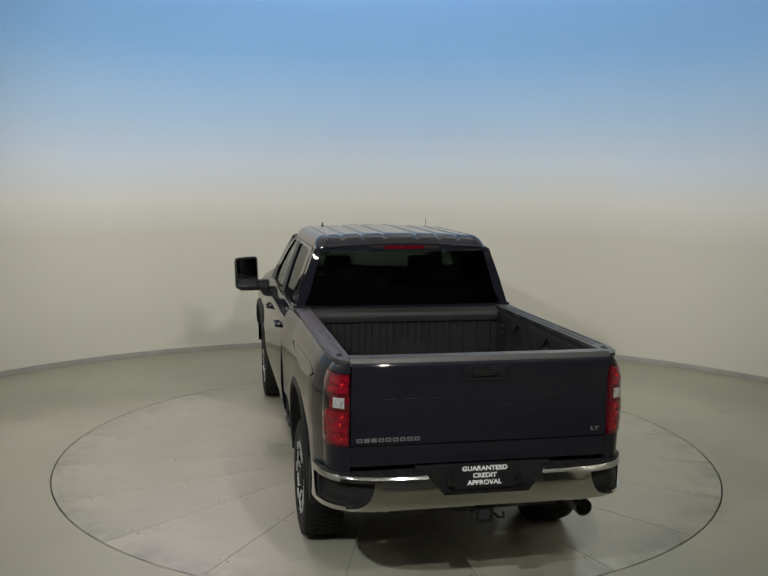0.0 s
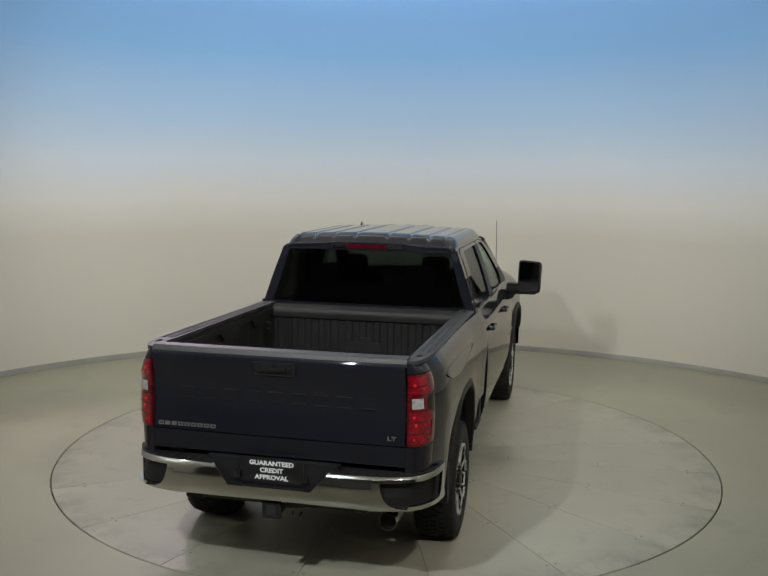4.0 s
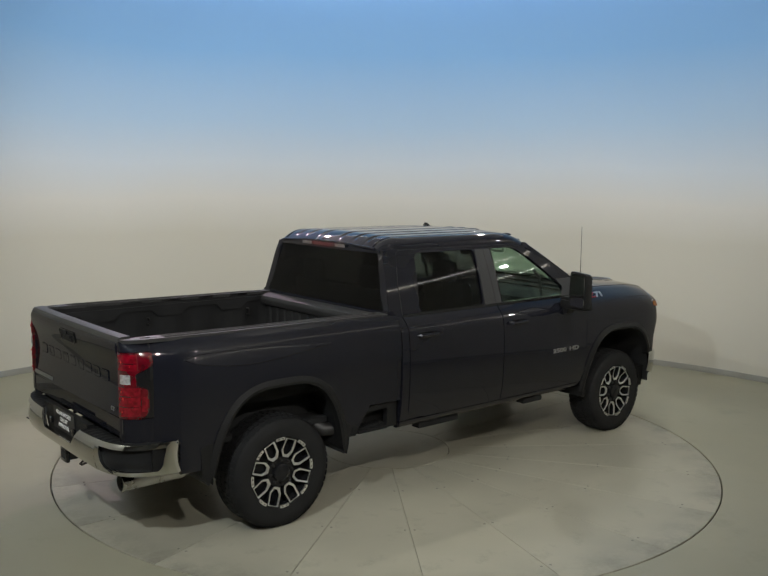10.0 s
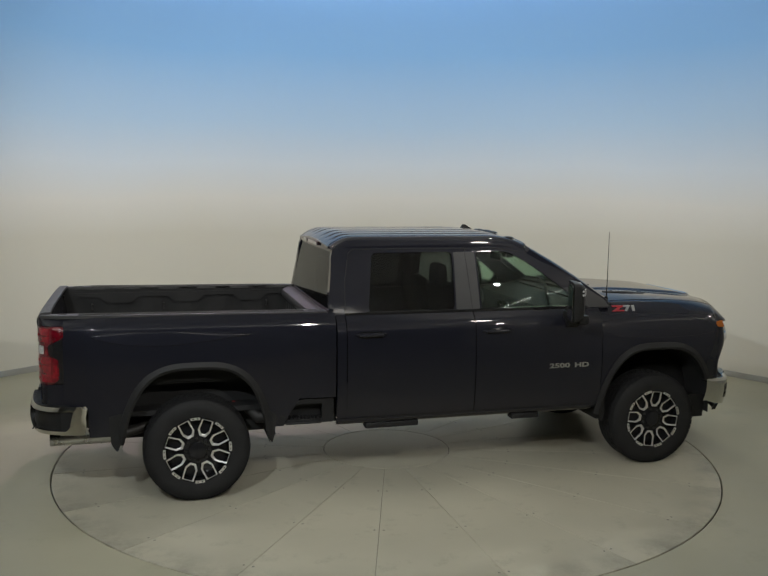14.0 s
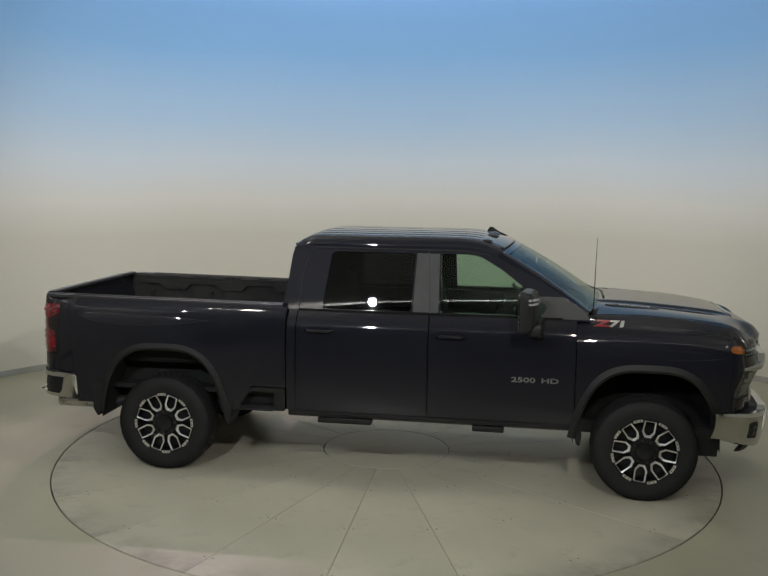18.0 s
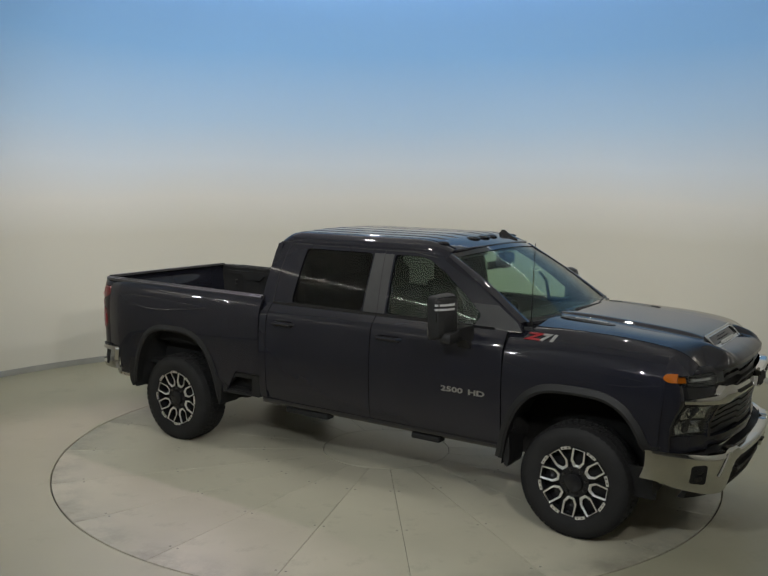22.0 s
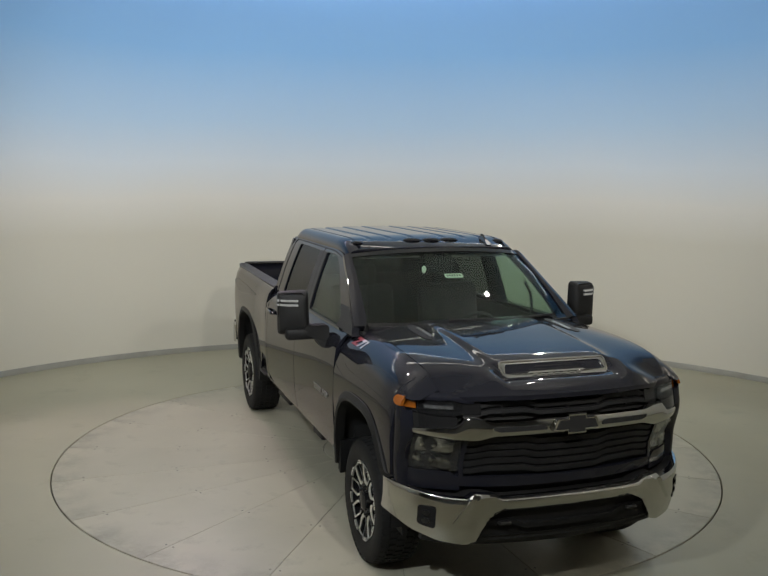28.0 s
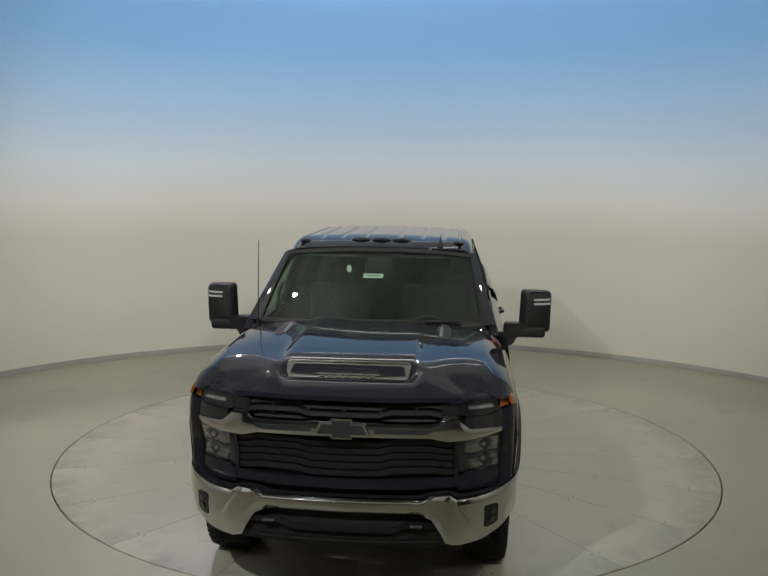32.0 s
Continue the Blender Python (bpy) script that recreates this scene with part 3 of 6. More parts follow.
def side_parts(truck, s):
    inn = (0, -0.022 * s, 0)
    # bed side, open over the rear wheel
    def bed_map(x, z):
        bulge = math.exp(-((x - 0.0) / 0.75) ** 4) * math.exp(-((z - 1.08) / 0.16) ** 2)
        return (x, s * (bed_side_y(x, z) + 0.012 * bulge), z)

    def bed_low(x):
        lo = arch(x, 0.0, 0.56)
        if x > 0.68:
            lo = max(lo, lerp([(0.68, 0.585), (0.80, 0.785), (1.2, 0.785)], x))
        if x < -0.80:
            lo = max(lo, 0.79)
        return lo
    cols = sorted(set(arch_columns(-0.975, 1.096, 0.0)) | {0.68, 0.74, 0.80, -0.80, -0.805})
    part("bed_side", band(cols, bed_low, lambda x: lerp([(-1.13, 1.475), (-0.9, 1.480), (1.1, 1.462)], x), 30, bed_map, inn), M_PAINT, truck)
    # pressed spear high on the bed side
    low = [(-0.772, 1.343), (-0.70, 1.312), (-0.60, 1.288), (-0.405, 1.262), (-0.21, 1.258), (0.0, 1.273), (0.2, 1.296), (0.43, 1.323)]
    upp = [(-0.772, 1.343), (-0.70, 1.358), (-0.591, 1.364), (-0.307, 1.360), (0.05, 1.348), (0.43, 1.323)]

    def spear_map(x, z):
        a, b = smooth(low, x), smooth(upp, x) + 0.0005
        k = 1 - min(1.0, max(0.0, (z - a) / (b - a)))
        return (x, bed_map(x, z)[1] + s * (0.0006 + 0.0080 * k ** 0.8 * min(1.0, (b - a) / 0.05)), z)
    part("pressed_spear", band(spread(-0.770, 0.428, 40), lambda x: smooth(low, x), lambda x: smooth(upp, x) + 0.0005, 7, spear_map, (0, -0.010 * s, 0)), M_PAINT, truck, angle=30)
    for edge in (low, upp):
        part("pressed_crease", tube([(x, bed_map(x, smooth(edge, x))[1] + s * (0.006 if edge is low else 0.0), smooth(edge, x)) for x in spread(-0.768, 0.426, 40)], 0.0032, 6), M_PAINT, truck)
    # wheel lip mouldings
    for xc, table in ((0.0, BED_Y), (WHEELBASE, FENDER_Y)):
        bm = bmesh.new()
        prev = None
        n = 44
        for k in range(n + 1):
            u = -1 + 2 * k / n
            u = math.copysign(abs(u) ** 0.55, u)
            x_in = xc + 0.553 * u
            z_in = max(0.750 if xc > 1 and u > 0 else HUB_Z + 0.08, HUB_Z + 0.652 * max(0.0, 1 - abs(u) ** 3.4) ** 0.62)
            dx, dz = x_in - xc, z_in - HUB_Z
            ln = math.hypot(dx, dz)
            ox, oz = x_in + 0.062 * dx / ln, z_in + 0.062 * dz / ln
            y_o = smooth(table, oz)
            y_i = smooth(table, z_in)
            if xc > 1 and u > 0.85:
                y_o, y_i = y_o - 0.16 * (u - 0.85), y_i - 0.22 * (u - 0.85)
            ring = [(x_in, y_i - 0.05, z_in - 0.002), (x_in, y_i + 0.018, z_in), ((x_in*2+ox)/3, y_i + 0.026, (z_in*2+oz)/3), (ox, y_o + 0.010, oz), (ox, y_o - 0.006, oz)]
            ring = [bm.verts.new((a, s*b, c)) for a, b, c in ring]
            if prev:
                for j in range(4):
                    bm.faces.new((prev[j], prev[j+1], ring[j+1], ring[j]))
            prev = ring
        part("wheel_lip", bm, M_PLASTIC, truck, "black plastic wheel arch lip")
        # liner behind the opening
        bm = bmesh.new()
        prev = None
        for k in range(25):
            a = math.pi * k / 24
            x, z = xc + 0.565 * math.cos(a), HUB_Z + 0.03 + 0.66 * math.sin(a) ** 0.75
            ring = [bm.verts.new((x, s*y, z)) for y in (0.985, 0.62)]
            if prev:
                bm.faces.new((prev[0], prev[1], ring[1], ring[0]))
            prev = ring
        c0 = [v for v in bm.verts if abs(abs(v.co.y) - 0.62) < 1e-5]
        bm.faces.new(c0)
        part("wheel_liner", bm, M_TRIM, truck, "matt black wheel arch liner", fix=False)
    # doors
    def door_map(x, z):
        y = smooth(DOOR_Y, z) - 0.010 * max(0.0, (x - 3.0) / 0.45) ** 2 * 0.3
        crease = 0.006 * math.exp(-((z - 1.335) / 0.018) ** 2)
        return (x, s * (y + crease), z)
    for nm, x0, x1 in (("rear_door", 1.190, 2.288), ("front_door", 2.296, 3.468)):
        def low(x, x0=x0, nm=nm):
            if nm == "rear_door" and x < x0 + 0.22:
                return 0.60 + 0.07 * ((x0 + 0.22 - x) / 0.22) ** 2
            return 0.600
        door = part(nm, band(spread(x0, x1, 24), low, lambda x: 1.438, 18, door_map, (0, -0.03*s, 0)), M_PAINT, truck)
        hx = 1.385 if nm == "rear_door" else 2.475
        hz = 1.288 if nm == "rear_door" else 1.283
        y = 1.018
        cup = plate(rounded([(hx-0.10, hz-0.036), (hx+0.10, hz-0.036), (hx+0.10, hz+0.022), (hx-0.10, hz+0.022)], 0.02), [], lambda u, v: (u, s*(y+0.0045), v), (0, -0.006*s, 0))
        part("handle_cup", cup, M_GLOSS, door, "black door handle recess")
        bm = bmesh.new()
        tube([(hx-0.115, s*(y+0.004), hz), (hx-0.095, s*(y+0.035), hz), (hx+0.095, s*(y+0.035), hz), (hx+0.115, s*(y+0.004), hz)], [0.014, 0.016, 0.016, 0.014], 8, bm)
        part("door_handle", bm, M_PAINT, door, "body-coloured pull handle")
        # belt moulding
        part("belt_moulding", band(spread(x0, x1 if nm == "rear_door" else 3.36, 10), lambda x: 1.434, lambda x: 1.452, 2, lambda x, z: (x, s*(0.934), z), (0, -0.02*s, 0)), M_GLOSS, door, "gloss black window sill strip")
    # strip of body behind the rear door, and the sill
    part("cab_corner", band(spread(1.108, 1.182, 4), lambda x: 0.60, lambda x: 1.44, 16, door_map, (0, -0.05*s, 0)), M_PAINT, truck)
    part("rocker_panel", band(spread(1.12, 3.47, 20), lambda x: 0.535, lambda x: 0.592, 4, lambda x, z: (x, s*lerp([(0.53, 0.945), (0.56, 0.985), (0.60, 0.995)], z), z), (0, -0.05*s, 0)), M_PAINT, truck)
    # front fender
    def fend_map(x, z):
        return (x, s * fender_y(x, z), z)

    def fend_low(x):
        lo = arch(x, WHEELBASE, 0.60)
        if x > 4.50:
            lo = max(lo, lerp([(4.50, 0.74), (4.62, 0.76), (4.66, 1.278), (4.9, 1.278)], x))
        return lo
    cols = sorted(set(arch_columns(3.476, 4.80, WHEELBASE)) | {4.60, 4.62, 4.64, 4.66, 4.68, 4.72, 4.74, 4.76, 4.78})
    part("front_fender", band(cols, fend_low, fend_hi, 16, fend_map, inn), M_PAINT, truck)
    for ln, r in (([(3.50, 1.226), (3.665, 1.189), (3.89, 1.175), (4.15, 1.166), (4.44, 1.176), (4.62, 1.200)], 0.0022), ([(3.687, 1.276), (3.75, 1.256), (3.888, 1.247), (4.274, 1.237), (4.50, 1.220)], 0.0016),
                  ([(3.48, 1.319), (3.761, 1.342), (4.091, 1.362), (4.424, 1.358), (4.64, 1.335)], 0.0018)):
        pts = [(u, smooth(ln, u)) for u in spread(ln[0][0], ln[-1][0], 30)]
        part("pressed_crease", tube([tuple(Vector(fend_map(x, z)) + Vector((0, s * (0.0002 - r * 0.55), 0))) for x, z in pts], r, 6), M_PAINT, truck)
    # lower bed step and mud flaps
    st = plate(rounded([(0.63, 0.575), (1.085, 0.575), (1.085, 0.775), (0.84, 0.772), (0.755, 0.757), (0.652, 0.665)], 0.018), [rounded([(0.685, 0.584), (0.985, 0.592), (0.992, 0.732), (0.785, 0.732), (0.695, 0.640)], 0.018)], lambda u, v: (u, s*(0.988), v), (0, -0.05*s, 0))
    step = part("bed_step", st, M_PLASTIC, truck, "black plastic corner step recess")
    part("step_tread", box(0.68, 1.0, min(s*0.85, s*0.975), max(s*0.85, s*0.975), 0.585, 0.605, 0.006), M_PLASTIC, step)
    for k in range(9):
        part("tread_rib", box(0.705 + 0.031 * k, 0.717 + 0.031 * k, min(s*0.88, s*0.968), max(s*0.88, s*0.968), 0.603, 0.618, 0.003), M_PLASTIC, step)
    part("step_lip", box(0.69, 0.985, min(s*0.95, s*1.005), max(s*0.95, s*1.005), 0.570, 0.594, 0.010), M_PLASTIC, step, "protruding black step tread")
    part("step_back", box(0.66, 1.07, min(s*0.86, s*0.88), max(s*0.86, s*0.88), 0.57, 0.76), M_PLASTIC, step)
    for prof in ([(-0.56, 0.74), (-0.66, 0.72), (-0.645, 0.50), (-0.60, 0.435), (-0.575, 0.50)], [(0.535, 0.72), (0.62, 0.66), (0.605, 0.50), (0.585, 0.425), (0.555, 0.48)],
                 [(3.44, 0.66), (3.53, 0.68), (3.54, 0.50), (3.525, 0.42), (3.495, 0.44), (3.475, 0.58)]):
        bm = plate(rounded(prof, 0.022, 4), [], lambda x, z: (x, s * 0.988, z), (0, -0.24 * s, 0))
        part("mud_flap", bm, M_PLASTIC, truck, "black moulded mud flap")
    part("sill_corner", band(spread(1.11, 1.60, 8), lambda x: 0.545, lambda x: 0.90, 5, lambda x, z: (x, s * (smooth(DOOR_Y, z) - 0.016), z), (0, -0.03*s, 0)), M_PAINT, truck)
    return


def cab(truck):
    ytop = [(1.43, 0.928), (1.70, 0.845), (1.93, 0.758), (1.985, 0.725)]

    def gm(s, d=0.0):
        return lambda x, z: (x, s * (smooth(ytop, z) + d), z)
    outer = [(1.045, 1.43), (1.075, 1.62), (1.10, 1.90), (1.13, 1.968), (1.35, 1.978), (2.0, 1.980), (2.50, 1.972), (2.75, 1.950), (2.90, 1.905), (3.10, 1.785), (3.35, 1.628), (3.56, 1.495), (3.58, 1.43)]
    rear_win = rounded([(1.385, 1.455), (2.135, 1.455), (2.150, 1.925), (1.445, 1.925)], 0.045)
    front_win = rounded([(2.375, 1.455), (3.275, 1.455), (3.24, 1.525), (3.06, 1.67), (2.86, 1.815), (2.70, 1.905), (2.62, 1.925), (2.365, 1.925)], 0.03)
    for s in (1, -1):
        part("cab_side_frame", plate(dense(outer, 0.06), [dense(rear_win, 0.06), dense(front_win, 0.06)], gm(s), (0, -0.05*s, 0)), M_PAINT, truck, angle=50)
        def pane(left, right, d):
            return band(spread(0, 1, 12), lambda u: 1.445, lambda u: 1.935, 14, lambda u, z: gm(s, d)(lerp(left, z) * (1 - u) + lerp(right, z) * u, z), (0, -0.004*s, 0))
        w = part("rear_side_window", pane([(1.445, 1.375), (1.935, 1.435)], [(1.445, 2.145), (1.935, 2.160)], -0.012), M_TINT, truck, "dark tinted rear side glass")
        w.visible_shadow = False
        w = part("front_side_window", pane([(1.445, 2.365), (1.935, 2.355)], [(1.445, 3.285), (1.525, 3.255), (1.67, 3.075), (1.815, 2.875), (1.905, 2.715), (1.935, 2.65)], -0.012), M_FRONT_GLASS, truck, "lightly tinted front side glass")
        w.visible_shadow = False
        part("pillar_trim", band([0, 0.5, 1], lambda u: 1.455, lambda u: 1.925, 14, lambda u, z: gm(s, 0.003)(lerp([(1.455, 2.15), (1.925, 2.163)], z) * (1 - u) + lerp([(1.455, 2.36), (1.925, 2.352)], z) * u, z), (0, -0.004*s, 0)), M_SATIN, truck, "satin black door pillar cover")
        for left, right, z0, z1 in (([(1.4, 1.368)], [(1.4, 2.150)], 1.447, 1.458), ([(1.4, 2.362)], [(1.4, 3.290)], 1.447, 1.458)):
            part("window_seal", band([0, 0.25, 0.5, 0.75, 1], lambda u: z0, lambda u: z1, 2, lambda u, z: gm(s, 0.004)(left[0][1] * (1 - u) + right[0][1] * u, z), (0, -0.006*s, 0)), M_GLOSS, truck, "gloss black window seal")
        part("sail_panel", band(spread(0, 1, 5), lambda u: 1.442, lambda u: 1.610, 8, lambda u, z: gm(s, 0.006)(lerp([(1.44, 3.18), (1.53, 3.235), (1.61, 3.150)], z) * (1 - u) + lerp([(1.44, 3.575), (1.50, 3.535), (1.61, 3.360)], z) * u, z), (0, -0.010*s, 0)), M_SATIN, truck, "black triangular mirror panel")
        # shut lines of the door frames
        for ln in ([(1.19, 1.44), (1.20, 1.70), (1.245, 1.925), (1.29, 1.955), (2.55, 1.952), (2.76, 1.925)], [(2.292, 1.44), (2.262, 1.952)]):
            bm = tube([gm(s, 0.0010)(*p) for p in fine(ln, 0.05)], 0.0035, 5)
            part("door_seal", bm, M_TRIM, truck)
        # rear pillar between glass and bed
        part("rear_pillar", plate([(0.70, 1.93), (0.755, 1.955), (0.925, 1.44), (0.84, 1.44)], [], lambda y, z: (1.045 + (z - 1.43) * 0.13, s*y, z), (0.05, 0, 0)), M_PAINT, truck)
    # roof: a ribbed skin, a ditch along each side and a rounded rail that meets the door frames
    def roof_z(x, y):
        a = abs(y)
        z = 2.076 - 0.026 * (a / 0.76) ** 2
        z -= 0.086 * (1 - math.sqrt(max(0.0, 1 - min(1.0, max(0.0, (a - 0.652) / 0.086)) ** 2)))
        z -= 0.080 * max(0.0, (1.33 - x) / 0.22) ** 2.4
        z -= 0.075 * max(0.0, (x - 2.45) / 0.48) ** 2.2
        for c in (0.14, 0.33, 0.50):
            z -= 0.010 * math.exp(-((a - c) / 0.020) ** 4) * min(1.0, max(0.0, (x - 1.15) / 0.04)) * min(1.0, max(0.0, (2.72 - x) / 0.10))
        z -= 0.014 * math.exp(-((a - 0.632) / 0.010) ** 4)
        return z
    bm = bmesh.new()
    half = sorted(set(spread(0.0, 0.60, 31) + [c + k * 0.008 for c in (0.14, 0.33, 0.50) for k in (-4, -3, -2, 2, 3, 4)] +
                      [0.612, 0.618, 0.622, 0.626, 0.632, 0.638, 0.642, 0.646, 0.652] + [0.652 + 0.086 * math.sin(math.pi / 2 * k / 9) for k in range(1, 10)]))
    xs, ys = spread(1.11, 2.93, 60), [-v for v in half[:0:-1]] + half
    top = [[bm.verts.new((x - 0.10 * (abs(y) / 0.76) ** 2 * (1 if x > 2.6 else 0) * (x - 2.6) / 0.33, y, roof_z(x, y))) for y in ys] for x in xs]
    for i in range(len(xs) - 1):
        for j in range(len(ys) - 1):
            bm.faces.new((top[i][j], top[i+1][j], top[i+1][j+1], top[i][j+1]))
    edge = [e for e in bm.edges if e.is_boundary]
    ex = bmesh.ops.extrude_edge_only(bm, edges=edge)
    for e in ex["geom"]:
        if isinstance(e, bmesh.types.BMVert):
            e.co.z -= 0.022
            e.co.y *= 0.992
    roof = part("roof", bm, M_PAINT, truck, "glossy black ribbed cab roof", fix=True)
    for x0, cut_x, r, d in ((2.93, 0.10, 0.013, -0.006), (1.11, 0.0, 0.014, -0.010)):
        pts = [(x0 - cut_x * (abs(y) / 0.76) ** 2 + (0.002 if x0 > 2 else -0.002), y, roof_z(x0, y) + d) for y in spread(-0.66, 0.66, 31)]
        part("roof_edge", tube(pts, r, 12), M_PAINT, roof)
    part("roof_lip", band(spread(-0.70, 0.70, 15), lambda y: 1.935, lambda y: 2.0 - 0.04 * (abs(y) / 0.7) ** 2.5, 4, lambda y, z: (1.088 + 0.03 * (abs(y) / 0.7) ** 2 + (1.99 - z) * -0.1, y, z), (0.05, 0, 0)), M_PAINT, roof)
    b = part("brake_light", band(spread(-0.27, 0.27, 9), lambda y: 1.955, lambda y: 1.983, 2, lambda y, z: (1.076 + 0.02 * abs(y) ** 2, y, z), (0.02, 0, 0)), M_DEEP, roof, "red high brake light bar")
    for a in (-0.24, 0.24):
        part("cargo_lamp", band(spread(a - 0.07, a + 0.07, 4), lambda y: 1.956, lambda y: 1.982, 2, lambda y, z: (1.071, y, z), (0.01, 0, 0)), M_REFLECTOR, b, "clear cargo lamp")
    for y in (-0.62, -0.16, 0.0, 0.16, 0.62):
        z = roof_z(2.74, y)
        bm = bmesh.new()
        bmesh.ops.create_uvsphere(bm, u_segments=12, v_segments=6, radius=1)
        for v in bm.verts:
            v.co = Vector((2.76 - 0.06 * abs(y) + v.co.x * 0.060, y + v.co.y * (0.085 if abs(y) < 0.2 else 0.05), z - 0.006 + max(v.co.z, 0) * 0.020))
        part("roof_marker_lamp", bm, M_RIM, roof, "smoked roof marker lamp")
    # fin aerial
    bm = plate(dense([(2.65, 2.0), (2.88, 2.0), (2.79, 2.040), (2.735, 2.078), (2.705, 2.080), (2.68, 2.045)], 0.012), [], lambda x, z: (x, 0.480 + 0.030 * max(0.15, 1 - (z - 2.0) / 0.075), z + 0.008), (0, 0, 0))
    for v in bm.verts:
        v.co.y = 0.480
    bm.verts.ensure_lookup_table()
    n = len(bm.verts) // 2
    for k, v in enumerate(bm.verts):
        v.co.y += (1 if k < n else -1) * 0.026 * max(0.14, 1 - (v.co.z - 2.008) / 0.07)
    part("fin_aerial", bm, M_GLOSS, roof, "black shark fin aerial")
    # windscreen
    def ws(u, v):
        y = u * (0.835 - 0.095 * v)
        q = abs(u) ** 2.2
        x = (3.76 - 0.19 * q) * (1 - v) + (2.955 - 0.095 * q) * v
        z = (1.492 + 0.01 * (1 - q)) * (1 - v) + (1.99 - 0.045 * q) * v + 0.022 * math.sin(math.pi * v)
        return (x, y, z)
    w = part("windscreen", band(spread(-1, 1, 25), lambda u: 0.0, lambda u: 1.0, 13, ws, (-0.004, 0, -0.004)), M_FRONT_GLASS, truck, "greenish laminated windscreen")
    w.visible_shadow = False
    for nm, (v0, v1) in (("header_band", (0.945, 1.005)), ("cowl_band", (-0.03, 0.05))):
        part(nm, band(spread(-1, 1, 25), lambda u: v0, lambda u: v1, 3, lambda u, v: tuple(Vector(ws(u, v)) + Vector((0.004, 0, 0.004))), (-0.006, 0, -0.006)), M_GLOSS, w, "black ceramic glass edge")
    for s in (1, -1):
        bm = band(spread(0.0, 1.02, 12), lambda v: 0.0, lambda v: 1.0, 4, lambda v, k: tuple(Vector(ws(s*0.965, v)) * (1-k) + Vector((lerp([(0, 3.555), (0.3, 3.36), (0.7, 3.085), (1.02, 2.86)], v), s*lerp([(0, 0.905), (1.02, 0.772)], v), lerp([(0, 1.497), (0.3, 1.63), (0.7, 1.80), (1.02, 1.935)], v))) * k + Vector((0.010, 0, 0.012)) * math.sin(math.pi * (0.15 + 0.7 * k))), (-0.03, 0, -0.03))
        part("windscreen_pillar", bm, M_PAINT, truck)
        # wipers
        bm = tube([ws(s*0.05 + 0.25, 0.03), ws(-s*0.55 + 0.25, 0.05)], 0.010, 6)
        for v in bm.verts:
            v.co += Vector((0.02, 0, 0.016))
        part("wiper", bm, M_PLASTIC, truck, "black wiper arm")
    st = part("stock_sticker", band(spread(-0.072, 0.072, 4), lambda u: 0.575, lambda u: 0.632, 2, lambda u, v: tuple(Vector(ws((u - 0.012) / 0.76, v)) + Vector((-0.006, 0, -0.008))), (-0.001, 0, -0.001)), M_STICKER, w, "small pale green paper sticker")
    for k in range(6):
        u0 = -0.058 + k * 0.020
        part("print_bar", band([u0, u0 + 0.010], lambda u: 0.590, lambda u: 0.617, 2, lambda u, v: tuple(Vector(ws((u - 0.012) / 0.76, v)) + Vector((-0.004, 0, -0.006))), (-0.001, 0, -0.001)), M_TRIM, st)
    bm = bmesh.new()
    bmesh.ops.create_uvsphere(bm, u_segments=12, v_segments=8, radius=0.026)
    c = Vector(ws(-0.275, 0.715)) + Vector((-0.03, 0, -0.02))
    for v in bm.verts:
        v.co = c + Vector((v.co.x * 0.2, v.co.y * 0.75, v.co.z * 1.1))
    part("toll_tag", bm, M_STICKER, w, "small pale teardrop tag")
    part("sensor_cover", box(2.93, 3.03, -0.10, 0.10, 1.80, 1.93, 0.03), M_TRIM, w, "black camera housing behind the glass")
    # back glass
    def bg(u, v):
        y = u * (0.845 - 0.13 * v)
        return (1.050 + 0.074 * v - 0.015 * (1 - u * u) * 0.5, y, 1.485 + 0.465 * v)
    w = part("back_glass", band(spread(-1, 1, 17), lambda u: 0.0, lambda u: 1.0, 7, bg, (0.004, 0, 0)), M_BACK, truck, "dark tinted rear window")
    w.visible_shadow = False
    part("back_panel", band(spread(-0.93, 0.93, 9), lambda y: 0.75, lambda y: 1.49, 3, lambda y, z: (1.052, y, z), (0.04, 0, 0)), M_PAINT, truck)
    part("cab_floor", box(1.10, 3.5, -0.93, 0.93, 0.56, 0.62), M_TRIM, truck)
    part("headliner", box(1.16, 2.80, -0.70, 0.70, 1.935, 1.955), M_LINING, truck, "grey headliner")
    part("firewall", box(3.44, 3.52, -0.88, 0.88, 0.6, 1.47), M_TRIM, truck)
    for s in (1, -1):
        part("door_card", plate([(1.2, 0.62), (3.44, 0.62), (3.44, 1.42), (1.2, 1.42)], [], lambda x, z: (x, s*0.885, z), (0, -0.03*s, 0)), M_TRIM, truck)


